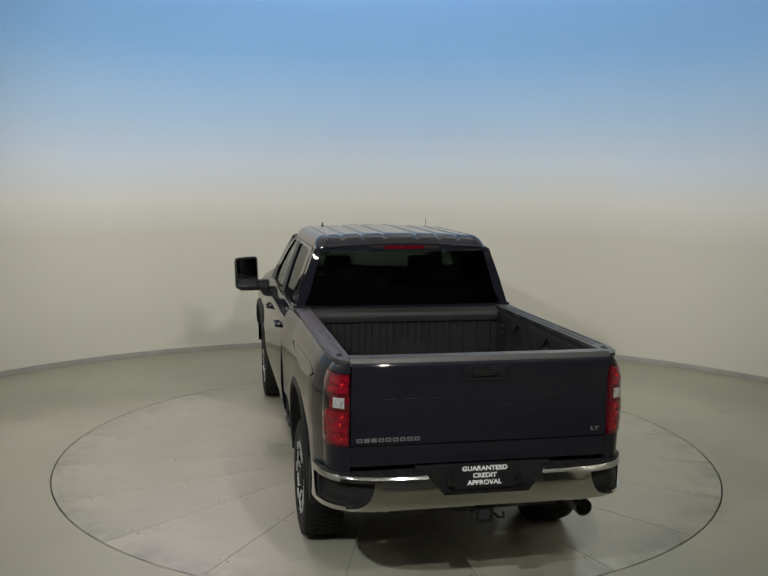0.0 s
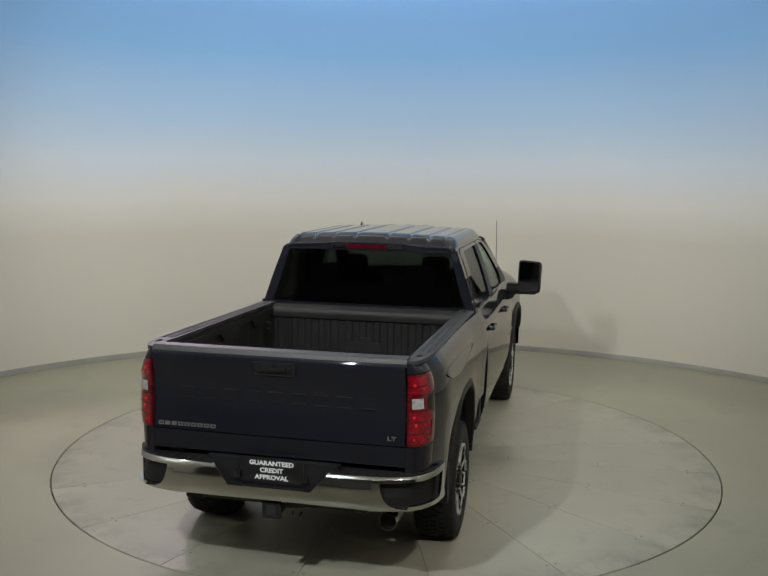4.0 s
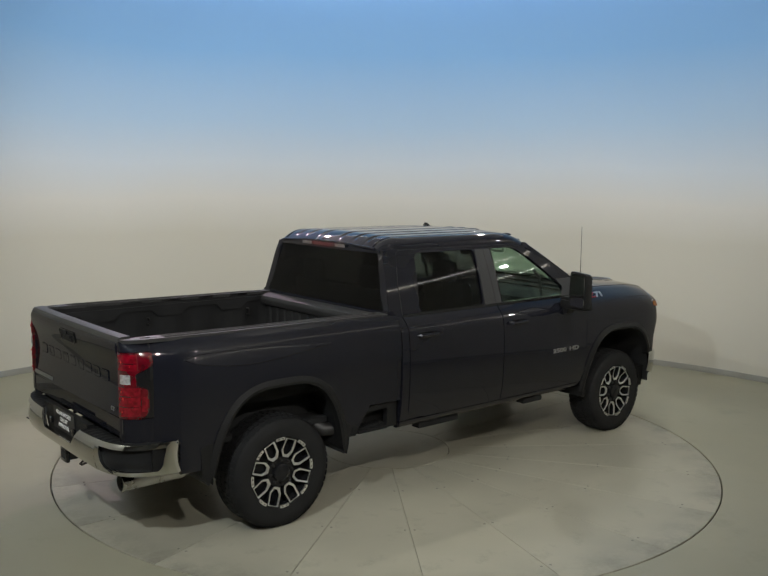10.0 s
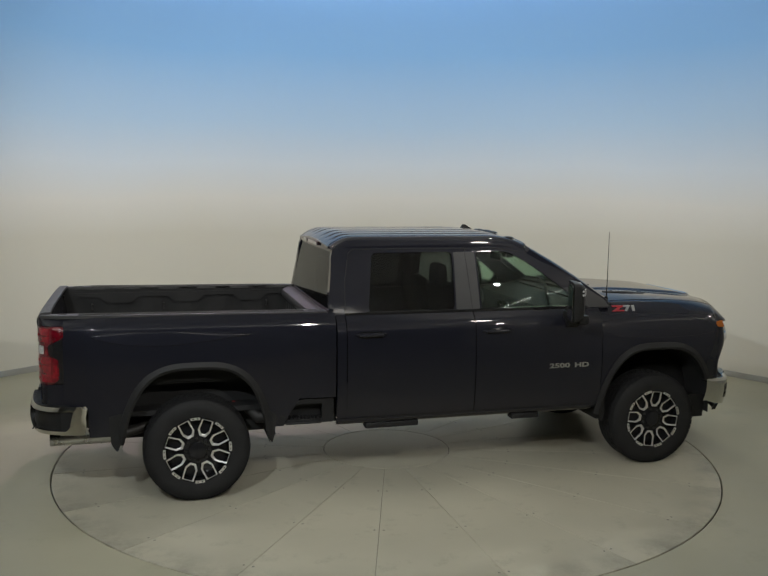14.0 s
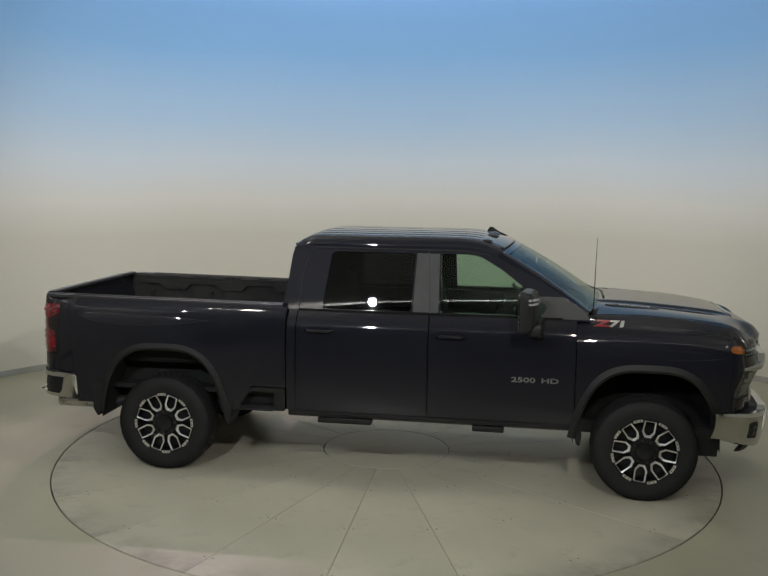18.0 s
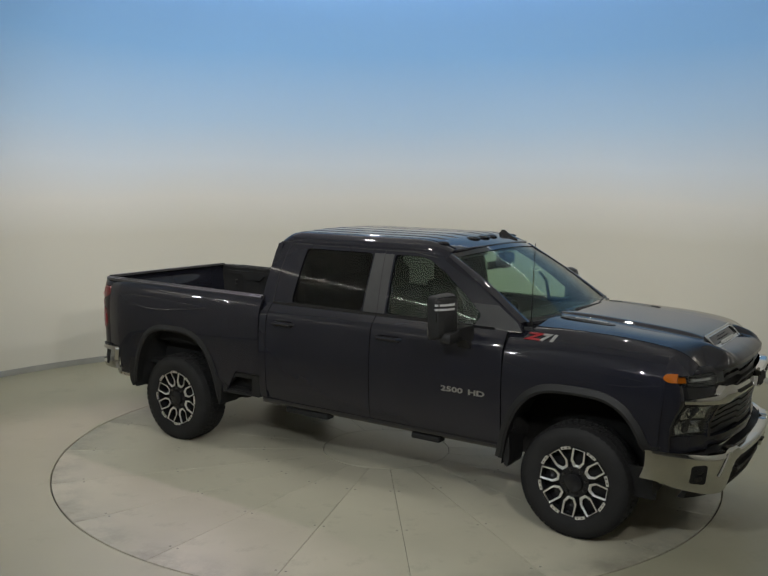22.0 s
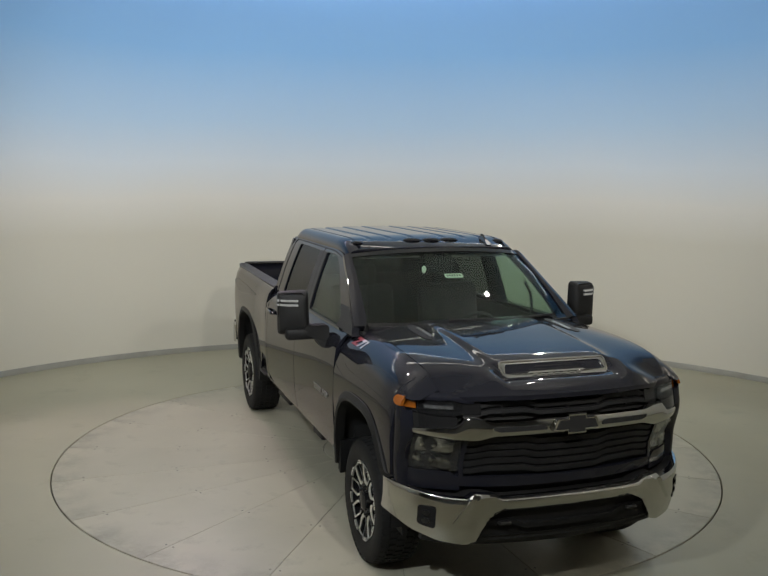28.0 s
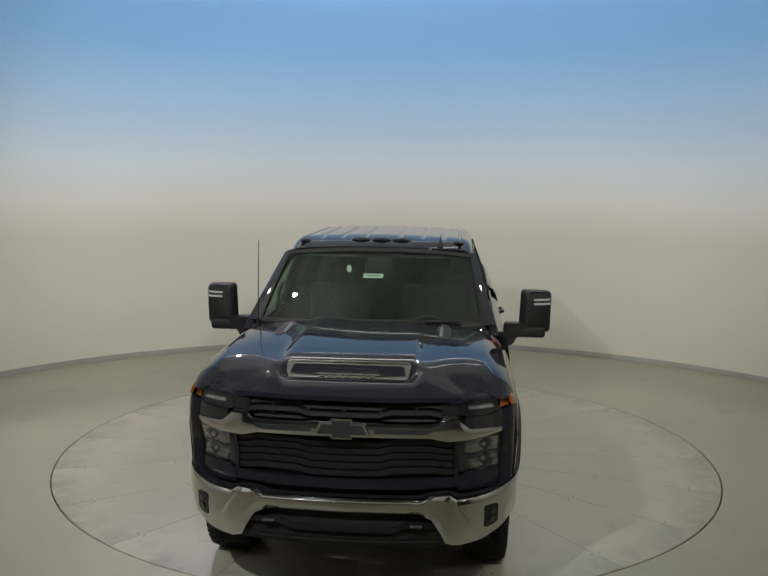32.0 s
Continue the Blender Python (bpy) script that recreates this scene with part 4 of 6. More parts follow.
def cabin(truck):
    """Seats, dash and steering wheel, seen through the glass."""
    def seat(name, x, y, w, parent):
        sq = part(name, box(x - 0.02, x + 0.50, y - w/2, y + w/2, 0.86, 1.02, 0.05), M_SEAT, parent, "dark cloth seat")
        bm = box(-0.06, 0.07, y - w/2, y + w/2, 0.0, 0.62, 0.05)
        for v in bm.verts:
            v.co = Vector((x + v.co.x - v.co.z * 0.22, v.co.y * 1.0, 1.00 + v.co.z))
        part("backrest", bm, M_SEAT, sq)
        heads = (y,) if w < 0.8 else (-0.42, 0.42)
        for hy in heads:
            bm = box(x - 0.20, x - 0.09, hy - 0.13, hy + 0.13, 1.60, 1.80, 0.045)
            part("headrest", bm, M_SEAT, sq)
    seat("driver_seat", 2.30, 0.40, 0.56, truck)
    seat("passenger_seat", 2.30, -0.40, 0.56, truck)
    seat("rear_bench", 1.42, 0.0, 1.40, truck)
    d = part("dashboard", band(spread(-0.86, 0.86, 19), lambda y: 0.0, lambda y: 1.0, 8, lambda y, v: (lerp([(0, 3.02), (0.35, 2.97), (0.6, 3.08), (1, 3.62)], v), y, lerp([(0, 0.90), (0.35, 1.24), (0.6, 1.42), (1, 1.47)], v)), (0.05, 0, -0.06)), M_TRIM, truck, "black dashboard")
    part("screen", box(2.955, 2.975, -0.13, 0.14, 1.24, 1.38, 0.006), M_GLOSS, d, "black centre screen")
    bm = bmesh.new()
    ring = [(2.80 + 0.07 * math.sin(2*math.pi*k/28), 0.40 + 0.19*math.cos(2*math.pi*k/28), 1.26 + 0.18*math.sin(2*math.pi*k/28)) for k in range(29)]
    tube(ring, 0.017, 8, bm, caps=False)
    sw = part("steering_wheel", bm, M_TRIM, truck, "black steering wheel")
    part("wheel_hub", box(2.80, 2.86, 0.32, 0.48, 1.20, 1.30, 0.02), M_TRIM, sw)
    for a in (0.0, math.pi, 1.5 * math.pi):
        part("wheel_spoke", tube([(2.82, 0.40, 1.25), (2.80 + 0.07*math.sin(a), 0.40 + 0.18*math.cos(a), 1.26 + 0.17*math.sin(a))], 0.016, 6), M_TRIM, sw)
    part("rear_view_mirror", box(2.86, 2.89, -0.12, 0.12, 1.78, 1.85, 0.015), M_TRIM, truck, "black inside mirror")
    for s in (1, -1):
        part("sun_visor", box(2.72, 2.88, min(s*0.14, s*0.60), max(s*0.14, s*0.60), 1.915, 1.93), M_LINING, truck)
        part("grab_handle", tube([(3.05, s*0.80, 1.45), (3.02, s*0.79, 1.62), (2.95, s*0.775, 1.70)], 0.014, 6), M_TRIM, truck)


M_LINING = mottled("grey lining", (0.22, 0.22, 0.21), (0.26, 0.26, 0.25), 6, 0.85)
M_BACK = pane_glass("back glass", (0.24, 0.25, 0.25), 0.012)


def hood_z(x, y):
    a = abs(y)
    mid = smooth([(3.5, 1.530), (3.9, 1.525), (4.3, 1.499), (4.6, 1.470), (4.72, 1.445), (4.735, 1.434), (4.80, 1.374), (4.86, 1.362), (4.93, 1.345), (4.97, 1.312)], x)
    out = smooth([(3.5, 1.515), (3.9, 1.503), (4.3, 1.474), (4.6, 1.446), (4.76, 1.424), (4.86, 1.402), (4.93, 1.368), (4.97, 1.315)], x)
    wide = min(1.0, max(0.0, (x - 4.60) / 0.25))
    k = 1 / (1 + math.exp((a - 0.410) / (0.010 + 0.003 * wide)))
    z = mid * k + out * (1 - k)
    z -= 0.030 * max(0.0, (a - 0.45) / 0.40) ** 3.0
    return z


def hood(truck):
    bm = bmesh.new()
    vs = sorted(set(spread(-1, 1, 47) + [v * s for s in (1, -1) for v in (0.395, 0.405, 0.415, 0.425, 0.432, 0.439, 0.446, 0.453, 0.460, 0.467, 0.474, 0.482, 0.492, 0.505, 0.52)]))
    rows = []
    ks = sorted(set(spread(0, 1, 40) + [0.80, 0.815, 0.83, 0.84, 0.85, 0.86, 0.87, 0.88, 0.89]))
    for v in vs:
        col = []
        a = abs(v)
        for k in ks:
            x0, x1 = 3.66 - 0.14 * a ** 2, smooth([(0, 4.992), (0.4, 4.982), (0.6, 4.962), (0.75, 4.930), (0.88, 4.880), (1.0, 4.808)], a)
            x = x0 + (x1 - x0) * k
            half = fender_y(x, fend_hi(x)) - 0.006
            y = v * half
            xe = x + (4.972 - x1) * k ** 4
            z = hood_z(xe, y) + 0.012
            b = min(1.0, max(0.0, (a - 0.55) / 0.45))
            b = b * b * (3 - 2 * b)
            z += (fend_hi(x) + 0.004 - hood_z(xe, half) - 0.012) * b
            col.append(bm.verts.new((x, y, z)))
        tip = col[-1].co
        for dx, dz in ((0.012, -0.012), (0.012, -0.04), (-0.02, -0.055)):
            col.append(bm.verts.new((tip.x + dx, tip.y, tip.z + dz)))
        rows.append(col)
    for a, b in zip(rows, rows[1:]):
        for i in range(len(a) - 1):
            bm.faces.new((a[i], a[i+1], b[i+1], b[i]))
    bonnet = part("bonnet", bm, M_PAINT, truck, "glossy black bonnet with raised centre")
    # intake on the raised centre
    loop = rounded([(-0.372, 0.068), (0.372, 0.068), (0.358, -0.016), (-0.358, -0.016)], 0.028, 5)
    hole = rounded([(-0.328, 0.054), (0.328, 0.054), (0.346, 0.004), (0.20, 0.004), (0.185, 0.013), (-0.185, 0.013), (-0.20, 0.004), (-0.346, 0.004)], 0.012, 4)

    def sm(u, v):
        return (4.806 - v * 1.02 - 0.05 * (abs(u) / 0.36) ** 2 * 0.3, u, 1.378 + v * 0.97)
    sc = part("intake_frame", plate(loop, [hole], lambda u, v: tuple(Vector(sm(u, v)) + Vector((0.016, 0, 0.014))), (-0.035, 0, -0.024)), M_CHROME, bonnet, "chrome frame of the bonnet intake")
    part("intake_mouth", plate(inset(loop, 0.015), [], lambda u, v: tuple(Vector(sm(u, v)) + Vector((-0.004, 0, -0.002))), (-0.012, 0, -0.012)), M_TRIM, sc, "dark intake mouth")
    ring = [tuple(Vector(sm(u, v)) + Vector((0.014, 0, 0.012))) for u, v in inset(loop, 0.004)]
    part("intake_rim", tube(ring + ring[:2], 0.0085, 8), M_CHROME, sc, "rounded chrome rim of the intake")
    for k in range(2):
        v = 0.026 + 0.016 * k
        part("intake_slat", band(spread(-0.30, 0.30, 6), lambda u: v, lambda u: v + 0.006, 2, lambda u, w: tuple(Vector(sm(u, w)) + Vector((0.006, 0, 0.004))), (-0.008, 0, -0.005)), M_PLASTIC, sc)
    for k in range(7):
        u = -0.15 + 0.05 * k
        part("emboss_bar", band([u - 0.017, u + 0.017], lambda a: -0.005, lambda a: 0.001, 2, lambda a, w: tuple(Vector(sm(a, w)) + Vector((0.0164, 0, 0.0144))), (-0.002, 0, -0.0015)), M_CHROME, sc)
    # cowl grille
    bm = band(spread(-0.80, 0.80, 21), lambda y: 0.0, lambda y: 1.0, 3, lambda y, v: (3.60 - 0.12 * (abs(y) / 0.8) ** 2 + 0.14 * v, y, 1.495 + 0.012 * v), (0, 0, -0.02))
    part("cowl", bm, M_PLASTIC, truck, "black plastic cowl below the windscreen")
    for s in (1, -1):
        oval = rounded([(3.70, 0.535), (3.80, 0.50), (4.02, 0.505), (4.16, 0.545), (4.12, 0.592), (3.92, 0.598), (3.76, 0.578)], 0.04, 4)
        vent = part("bonnet_vent", plate(dense(oval, 0.03), [], lambda x, y: (x, s*y, hood_z(x, y) + 0.0155), (0, 0, -0.008)), M_PLASTIC, bonnet, "black oval bonnet vent")
        for k in range(8):
            x = 3.835 + 0.031 * k
            part("badge_bar", plate([(x, 0.520), (x + 0.024, 0.520), (x + 0.024, 0.538), (x, 0.538)], [], lambda a, y: (a, s*y, hood_z(a, y) + 0.0205), (0, 0, -0.006)), M_SILVER, vent)
    # whip aerial
    ant = part("whip_aerial", tube([(3.603, -0.822, 1.50), (3.606, -0.818, 1.8), (3.611, -0.812, 2.088)], [0.0045, 0.0032, 0.0022], 6), M_GLOSS, truck, "thin black whip aerial")
    part("aerial_base", tube([(3.60, -0.822, 1.475), (3.603, -0.822, 1.52)], [0.020, 0.010], 8), M_GLOSS, ant)


FACE = [(0.0, 5.028), (0.3, 5.018), (0.5, 4.998), (0.64, 4.966), (0.75, 4.922), (0.85, 4.858), (0.92, 4.785), (0.96, 4.725), (1.0, 4.63)]


def face_x(y, z):
    """The front's plan curve: nearly flat, with slanted corners; it leans back below the chrome bar and towards the bonnet."""
    lean = -0.08 * min(1.0, max(0.0, (1.07 - z) / 0.16)) * (0.25 + 0.75 * min(1.0, abs(y) / 0.72) ** 2) - 0.05 * max(0.0, (z - 1.12) / 0.2)
    return smooth(FACE, abs(y)) - 0.030 + lean


def fm_front(d=0.0):
    return lambda y, z: (face_x(y, z) + d, y, z)


def front(truck):
    part("front_shell", band(spread(-0.90, 0.90, 41), lambda y: 0.70, lambda y: 1.30 - 0.02 * abs(y), 12, fm_front(-0.055), (-0.03, 0, 0)), M_TRIM, truck, "dark backing behind the grille")
    grille = part("grille_surround", band(spread(-0.70, 0.70, 31), lambda y: 0.76, lambda y: 0.815 + 0.015 * max(0, abs(y) - 0.5), 3, fm_front(0.006), (-0.05, 0, 0)), M_PAINT, truck, "black lower grille surround")

    def wave(z0):
        """A bar that is low in the middle, steps up beside it and drops again at its ends."""
        return lambda y: z0 + 0.020 * lerp([(0, 0), (0.20, 0), (0.28, 1), (0.50, 1), (0.60, 0), (1, 0)], abs(y))
    for z0, tall, half, back in ((0.832, 0.034, 0.645, -0.008), (0.877, 0.034, 0.645, -0.008), (0.922, 0.034, 0.645, -0.008), (0.967, 0.034, 0.645, -0.008), (1.012, 0.034, 0.63, -0.008), (1.182, 0.028, 0.66, -0.012), (1.224, 0.028, 0.66, -0.012)):
        f = wave(z0)
        ys = sorted(set(spread(-half, half, 41) + [v * s for s in (1, -1) for v in (0.20, 0.28, 0.50, 0.60)]))
        bar = part("grille_bar", band(ys, f, lambda y: f(y) + tall - 0.005, 3, fm_front(back), (-0.03, 0, 0)), M_GRILLE, grille, "satin black grille bar")
        part("bar_edge", band(ys, lambda y: f(y) + tall - 0.0045, lambda y: f(y) + tall, 2, lambda y, z: (face_x(y, z) + back - 1.6 * (z - f(y) - tall + 0.0045), y, z), (-0.02, 0, 0)), M_GLOSS, bar)
    for y in (-0.42, -0.21, 0.0, 0.21, 0.42):
        part("grille_post", band([y - 0.007, y + 0.007], lambda a: 1.19, lambda a: 1.265, 2, fm_front(-0.02), (-0.02, 0, 0)), M_GRILLE, grille)
    # tow truck style chrome bar through the emblem
    def bar_lo(y):
        a = abs(y)
        return lerp([(0.0, 1.084), (0.50, 1.084), (0.60, 1.060), (0.72, 1.066), (0.80, 1.072), (0.93, 1.084)], a)

    def bar_hi(y):
        a = abs(y)
        return lerp([(0.0, 1.168), (0.52, 1.168), (0.58, 1.186), (0.66, 1.188), (0.72, 1.132), (0.85, 1.118), (0.93, 1.106)], a)
    cb = part("chrome_bar", band(sorted(set(spread(-0.945, 0.945, 61) + [-0.73, 0.73, -0.69, 0.69, 0.58, -0.58, 0.71, -0.71])), bar_lo, bar_hi, 9, lambda y, z: (face_x(y, 1.10) + 0.034 + 0.06 * (z - 1.13) - 0.02 * max(0, abs(y) - 0.75) / 0.15 + min(0.015, 0.16 * (bar_hi(y) - bar_lo(y))) * math.sin(math.pi * (z - bar_lo(y)) / max(0.01, bar_hi(y) - bar_lo(y))), y, z), (-0.05, 0, 0)), M_CHROME, truck, "chrome bar across the grille")
    for s in (1, -1):
        part("bar_slot", band([s * v for v in spread(0.185, 0.515, 16)], lambda y: lerp([(0.18, 1.112), (0.48, 1.112), (0.515, 1.126)], abs(y)), lambda y: lerp([(0.18, 1.126), (0.205, 1.142), (0.52, 1.142)], abs(y)), 4, lambda y, z: (face_x(y, 1.10) + 0.0510 + 0.06 * (z - 1.13), y, z), (-0.012, 0, 0)), M_TRIM, cb, "black slot in the chrome bar")
    emb = [(-0.160, 1.104), (-0.060, 1.104), (-0.060, 1.080), (0.060, 1.080), (0.060, 1.104), (0.160, 1.104), (0.130, 1.170), (0.060, 1.170), (0.060, 1.196), (-0.060, 1.196), (-0.060, 1.170), (-0.130, 1.170)]
    e = part("emblem", plate(emb, [], lambda y, z: (5.066, y, z), (-0.04, 0, 0)), M_CHROME, cb, "plain cross-shaped chrome emblem")
    part("emblem_inlay", plate([(y * 0.88, 1.138 + (z - 1.138) * 0.82) for y, z in emb], [], lambda y, z: (5.070, y, z), (-0.008, 0, 0)), M_TRIM, e, "black emblem inlay")
    for s in (1, -1):
        # upper lamp
        def um(d):
            return lambda y, z: (face_x(y, z) + d, y, z)

        def lo_u(y):
            return lerp([(0.66, 1.200), (0.70, 1.190), (0.80, 1.190), (0.95, 1.205)], abs(y))

        def hi_u(y):
            return lerp([(0.66, 1.262), (0.72, 1.278), (0.80, 1.274), (0.95, 1.268)], abs(y))
        cols = [s * v for v in spread(0.665, 0.972, 16)]
        hl = part("headlamp", band(cols, lo_u, hi_u, 4, um(-0.012), (-0.05, 0, 0)), M_GLOSS, truck, "slim upper headlamp")
        part("running_light", band([s*v for v in spread(0.715, 0.860, 9)], lambda y: 1.228, lambda y: 1.247, 2, um(-0.002), (-0.01, 0, 0)), M_FACET, hl, "clear running light strip")
        part("turn_signal", band([s*v for v in spread(0.900, 0.962, 9)], lambda y: 1.222, lambda y: 1.262, 3, um(0.010), (-0.012, 0, 0)), M_AMBER, hl, "amber turn signal lens")
        def bulge(x):
            return math.sqrt(max(0.02, 1 - max(0.0, (4.684 - x) / 0.048) ** 2))
        part("side_marker", band(spread(4.636, 4.722, 12), lambda x: 1.262 - 0.030 * bulge(x), lambda x: 1.262 + 0.026 * bulge(x), 4, lambda x, z: (x, s * (fender_y(x, z) + 0.004), z), (0, -0.02 * s, 0)), M_AMBER, hl, "amber side marker lens")
        w = part("lamp_cover", band(cols, lo_u, hi_u, 4, um(0.004), (-0.003, 0, 0)), M_LENS, hl)
        w.visible_shadow = False
        # body panel between the lamps
        part("grille_corner", band([s*v for v in spread(0.56, 0.665, 6)], lambda y: 1.20, lambda y: 1.275, 3, um(-0.006), (-0.04, 0, 0)), M_GLOSS, truck, "gloss black grille corner block")
        part("lamp_brow", band([s*v for v in spread(0.70, 0.970, 12)], lambda y: lerp([(0.70, 1.13), (0.94, 1.11)], abs(y)), lambda y: lo_u(y) - 0.004, 4, um(0.004), (-0.05, 0, 0)), M_GLOSS, truck, "gloss black strip under the headlamp")
        part("nose_corner", band([s*v for v in spread(0.60, 0.94, 14)], lambda y: hi_u(y) + 0.003, lambda y: 1.318, 4, lambda y, z: (um(0.006)(y, z)[0] - 0.9 * max(0.0, z - 1.30), y, z), (-0.05, 0, 0)), M_PAINT, truck)
        # lower stacked lamp
        lc = [s * v for v in spread(0.665, 0.915, 11)]
        low = part("stacked_lamp", band(lc, lambda y: 0.845, lambda y: 1.072, 6, um(-0.02), (-0.05, 0, 0)), M_TRIM, truck, "stacked lower headlamp")
        for zc in (1.010, 0.905):
            part("lamp_bowl", band([s*v for v in spread(0.70, 0.892, 13)], lambda y: zc - 0.044, lambda y: zc + 0.044, 7, lambda y, z: (um(-0.014)(y, z)[0] - 0.012 * math.cos((abs(y) - 0.822) * 40) - 0.006 * math.cos((z - zc) * 60), y, z), (-0.004, 0, 0)), M_BOWL, low, "sparkling lamp reflector")
            for yc in (0.755, 0.805, 0.860):
                bm = bmesh.new()
                bmesh.ops.create_icosphere(bm, subdivisions=1, radius=1)
                for v in bm.verts:
                    q = v.co.copy()
                    px = um(-0.010)(s*yc, zc)[0]
                    v.co = Vector((px + q.x * 0.010, s*(yc + q.y * 0.018), zc + q.z * 0.020))
                part("projector", bm, M_CHROME, low, "faceted clear projector", angle=5)
        w = part("lamp_cover", band(lc, lambda y: 0.845, lambda y: 1.072, 6, um(0.004), (-0.003, 0, 0)), M_LENS, low)
        w.visible_shadow = False
        part("cheek", band([s*v for v in spread(0.64, 0.664, 3)], lambda y: 0.80, lambda y: 1.07, 6, um(0.006), (-0.05, 0, 0)), M_PAINT, truck)
        def skin(y, z):
            x, yy, zz = um(0.012)(y, z)
            return (x, yy, zz)
        part("front_corner", band([s*v for v in spread(0.66, 0.945, 14)], lambda y: 0.735, lambda y: lerp([(0.66, 0.80), (0.70, 0.840), (0.945, 0.842)], abs(y)), 5, skin, (-0.05, 0, 0)), M_PAINT, truck)
        # wrap from the lamps round to the wheel opening
        def wrap(u, z):
            p0, p1 = Vector(um(0.006)(s*0.915, z)), Vector((4.56, s*(smooth(FENDER_Y, z) - 0.034), z))
            k = u
            bow = Vector((0.055, s*0.032, 0)) * math.sin(math.pi * k)
            return tuple(p0 * (1 - k) + p1 * k + bow)
        part("fender_wrap", band(spread(0, 1, 10), lambda u: 0.735, lambda u: lerp([(0, 1.205), (0.25, 1.21), (1, 1.30)], u), 12, wrap, (-0.03, -0.02*s, 0)), M_PAINT, truck)
    # chrome bumper
    def bx(y):
        a = abs(y)
        return smooth([(0.0, 5.085), (0.35, 5.065), (0.62, 5.015), (0.80, 4.93), (0.93, 4.80), (1.0, 4.67), (1.03, 4.575)], a)

    def top(y):
        a = abs(y)
        return lerp([(0, 0.725), (0.46, 0.722), (0.50, 0.745), (0.62, 0.752), (0.66, 0.722), (0.80, 0.728), (1.02, 0.760)], a)

    def bot(y):
        a = abs(y)
        return lerp([(0, 0.640), (0.44, 0.640), (0.52, 0.600), (0.57, 0.520), (0.60, 0.458), (0.66, 0.440), (0.80, 0.455), (0.93, 0.50), (1.02, 0.56)], a)
    ys = sorted(set(spread(-1.022, 1.022, 61) + [v * s for s in (1, -1) for v in (0.46, 0.50, 0.52, 0.545, 0.57, 0.585, 0.60, 0.62, 0.66, 0.97, 1.0, 1.01)]))

    def bmap(y, z):
        t = (z - bot(y)) / max(0.02, top(y) - bot(y))
        lean = -0.006 * (1 - t) - 0.075 * max(0.0, 0.55 - t) ** 1.6 - 0.016 * max(0.0, (z - top(y)) / 0.014 + 1.0) ** 2
        return (bx(y) + lean, y, z)
    bum = part("front_bumper", band(ys, bot, top, 15, bmap, (-0.05, 0, 0)), M_CHROME, truck, "chrome front bumper")
    part("bumper_step_pad", band(spread(-0.97, 0.97, 41), lambda y: 0.0, lambda y: 1.0, 3, lambda y, v: (bx(y) - 0.05 - 0.10 * v, y, top(y) - 0.012), (0, 0, -0.02)), M_PLASTIC, bum, "black bumper top pad")
    part("air_intake", band(spread(-0.60, 0.60, 31), lambda y: 0.445, lambda y: 0.66, 5, lambda y, z: (bx(y) - 0.085, y, z), (-0.03, 0, 0)), M_TRIM, bum, "dark lower air intake")
    part("intake_bar", band(spread(-0.55, 0.55, 31), lambda y: lerp([(0, 0.515), (0.30, 0.515), (0.36, 0.545), (0.6, 0.545)], abs(y)), lambda y: lerp([(0, 0.545), (0.30, 0.545), (0.36, 0.575), (0.6, 0.575)], abs(y)), 3, lambda y, z: (bx(y) - 0.055, y, z), (-0.03, 0, 0)), M_PLASTIC, bum)
    part("valance", band(spread(-0.86, 0.86, 31), lambda y: 0.395 + 0.03 * abs(y), lambda y: 0.475, 4, lambda y, z: (bx(y) - 0.075 - 0.05 * (0.475 - z) / 0.08, y, z), (-0.04, 0, 0)), M_PLASTIC, bum, "black lower valance")
    for s in (1, -1):
        fo = rounded([(s*0.825, 0.53), (s*0.905, 0.545), (s*0.905, 0.665), (s*0.825, 0.668)], 0.02)
        fog = part("fog_lamp_bezel", plate(fo, [], lambda y, z: (bmap(y, z)[0] + 0.006, y, z), (-0.02, 0, 0)), M_RIM, bum, "black fog lamp bezel")
        for zc in (0.575, 0.625):
            bm = bmesh.new()
            bmesh.ops.create_uvsphere(bm, u_segments=10, v_segments=6, radius=1)
            for v in bm.verts:
                y, z = 0.868 + v.co.y * 0.020, zc + v.co.z * 0.019
                v.co = Vector((bmap(y, z)[0] + 0.006 + v.co.x * 0.005, s * y, z))
            part("fog_lamp", bm, M_GLOSS, fog, "small fog lamp")
        # tow hook recess
        part("tow_hook", tube([(4.98, s*0.40, 0.56), (5.025, s*0.40, 0.565), (5.025, s*0.46, 0.565), (4.98, s*0.46, 0.56)], 0.012, 6), M_STEEL, bum, "dark tow hook")
        # diagonal crease over the bumper
        bm = band(spread(0.0, 1.0, 8), lambda t: -0.020 + 0.004 * t, lambda t: 0.020 - 0.004 * t, 3, lambda t, w: (bmap(0.625 + 0.10 * t, 0.73 - 0.14 * t)[0] + 0.008 - 0.25 * abs(w), s*(0.625 + 0.10 * t + w), 0.728 - 0.15 * t), (-0.012, 0, 0))
        part("bumper_crease", bm, M_CHROME, bum)
        part("bumper_end", band(spread(4.40, 4.60, 5), lambda x: 0.38, lambda x: 0.60, 4, lambda x, z: (x, s*(0.93 - 0.10 * (0.6 - z)), z), (0, -0.03*s, 0)), M_PLASTIC, bum, "black bumper end guard")


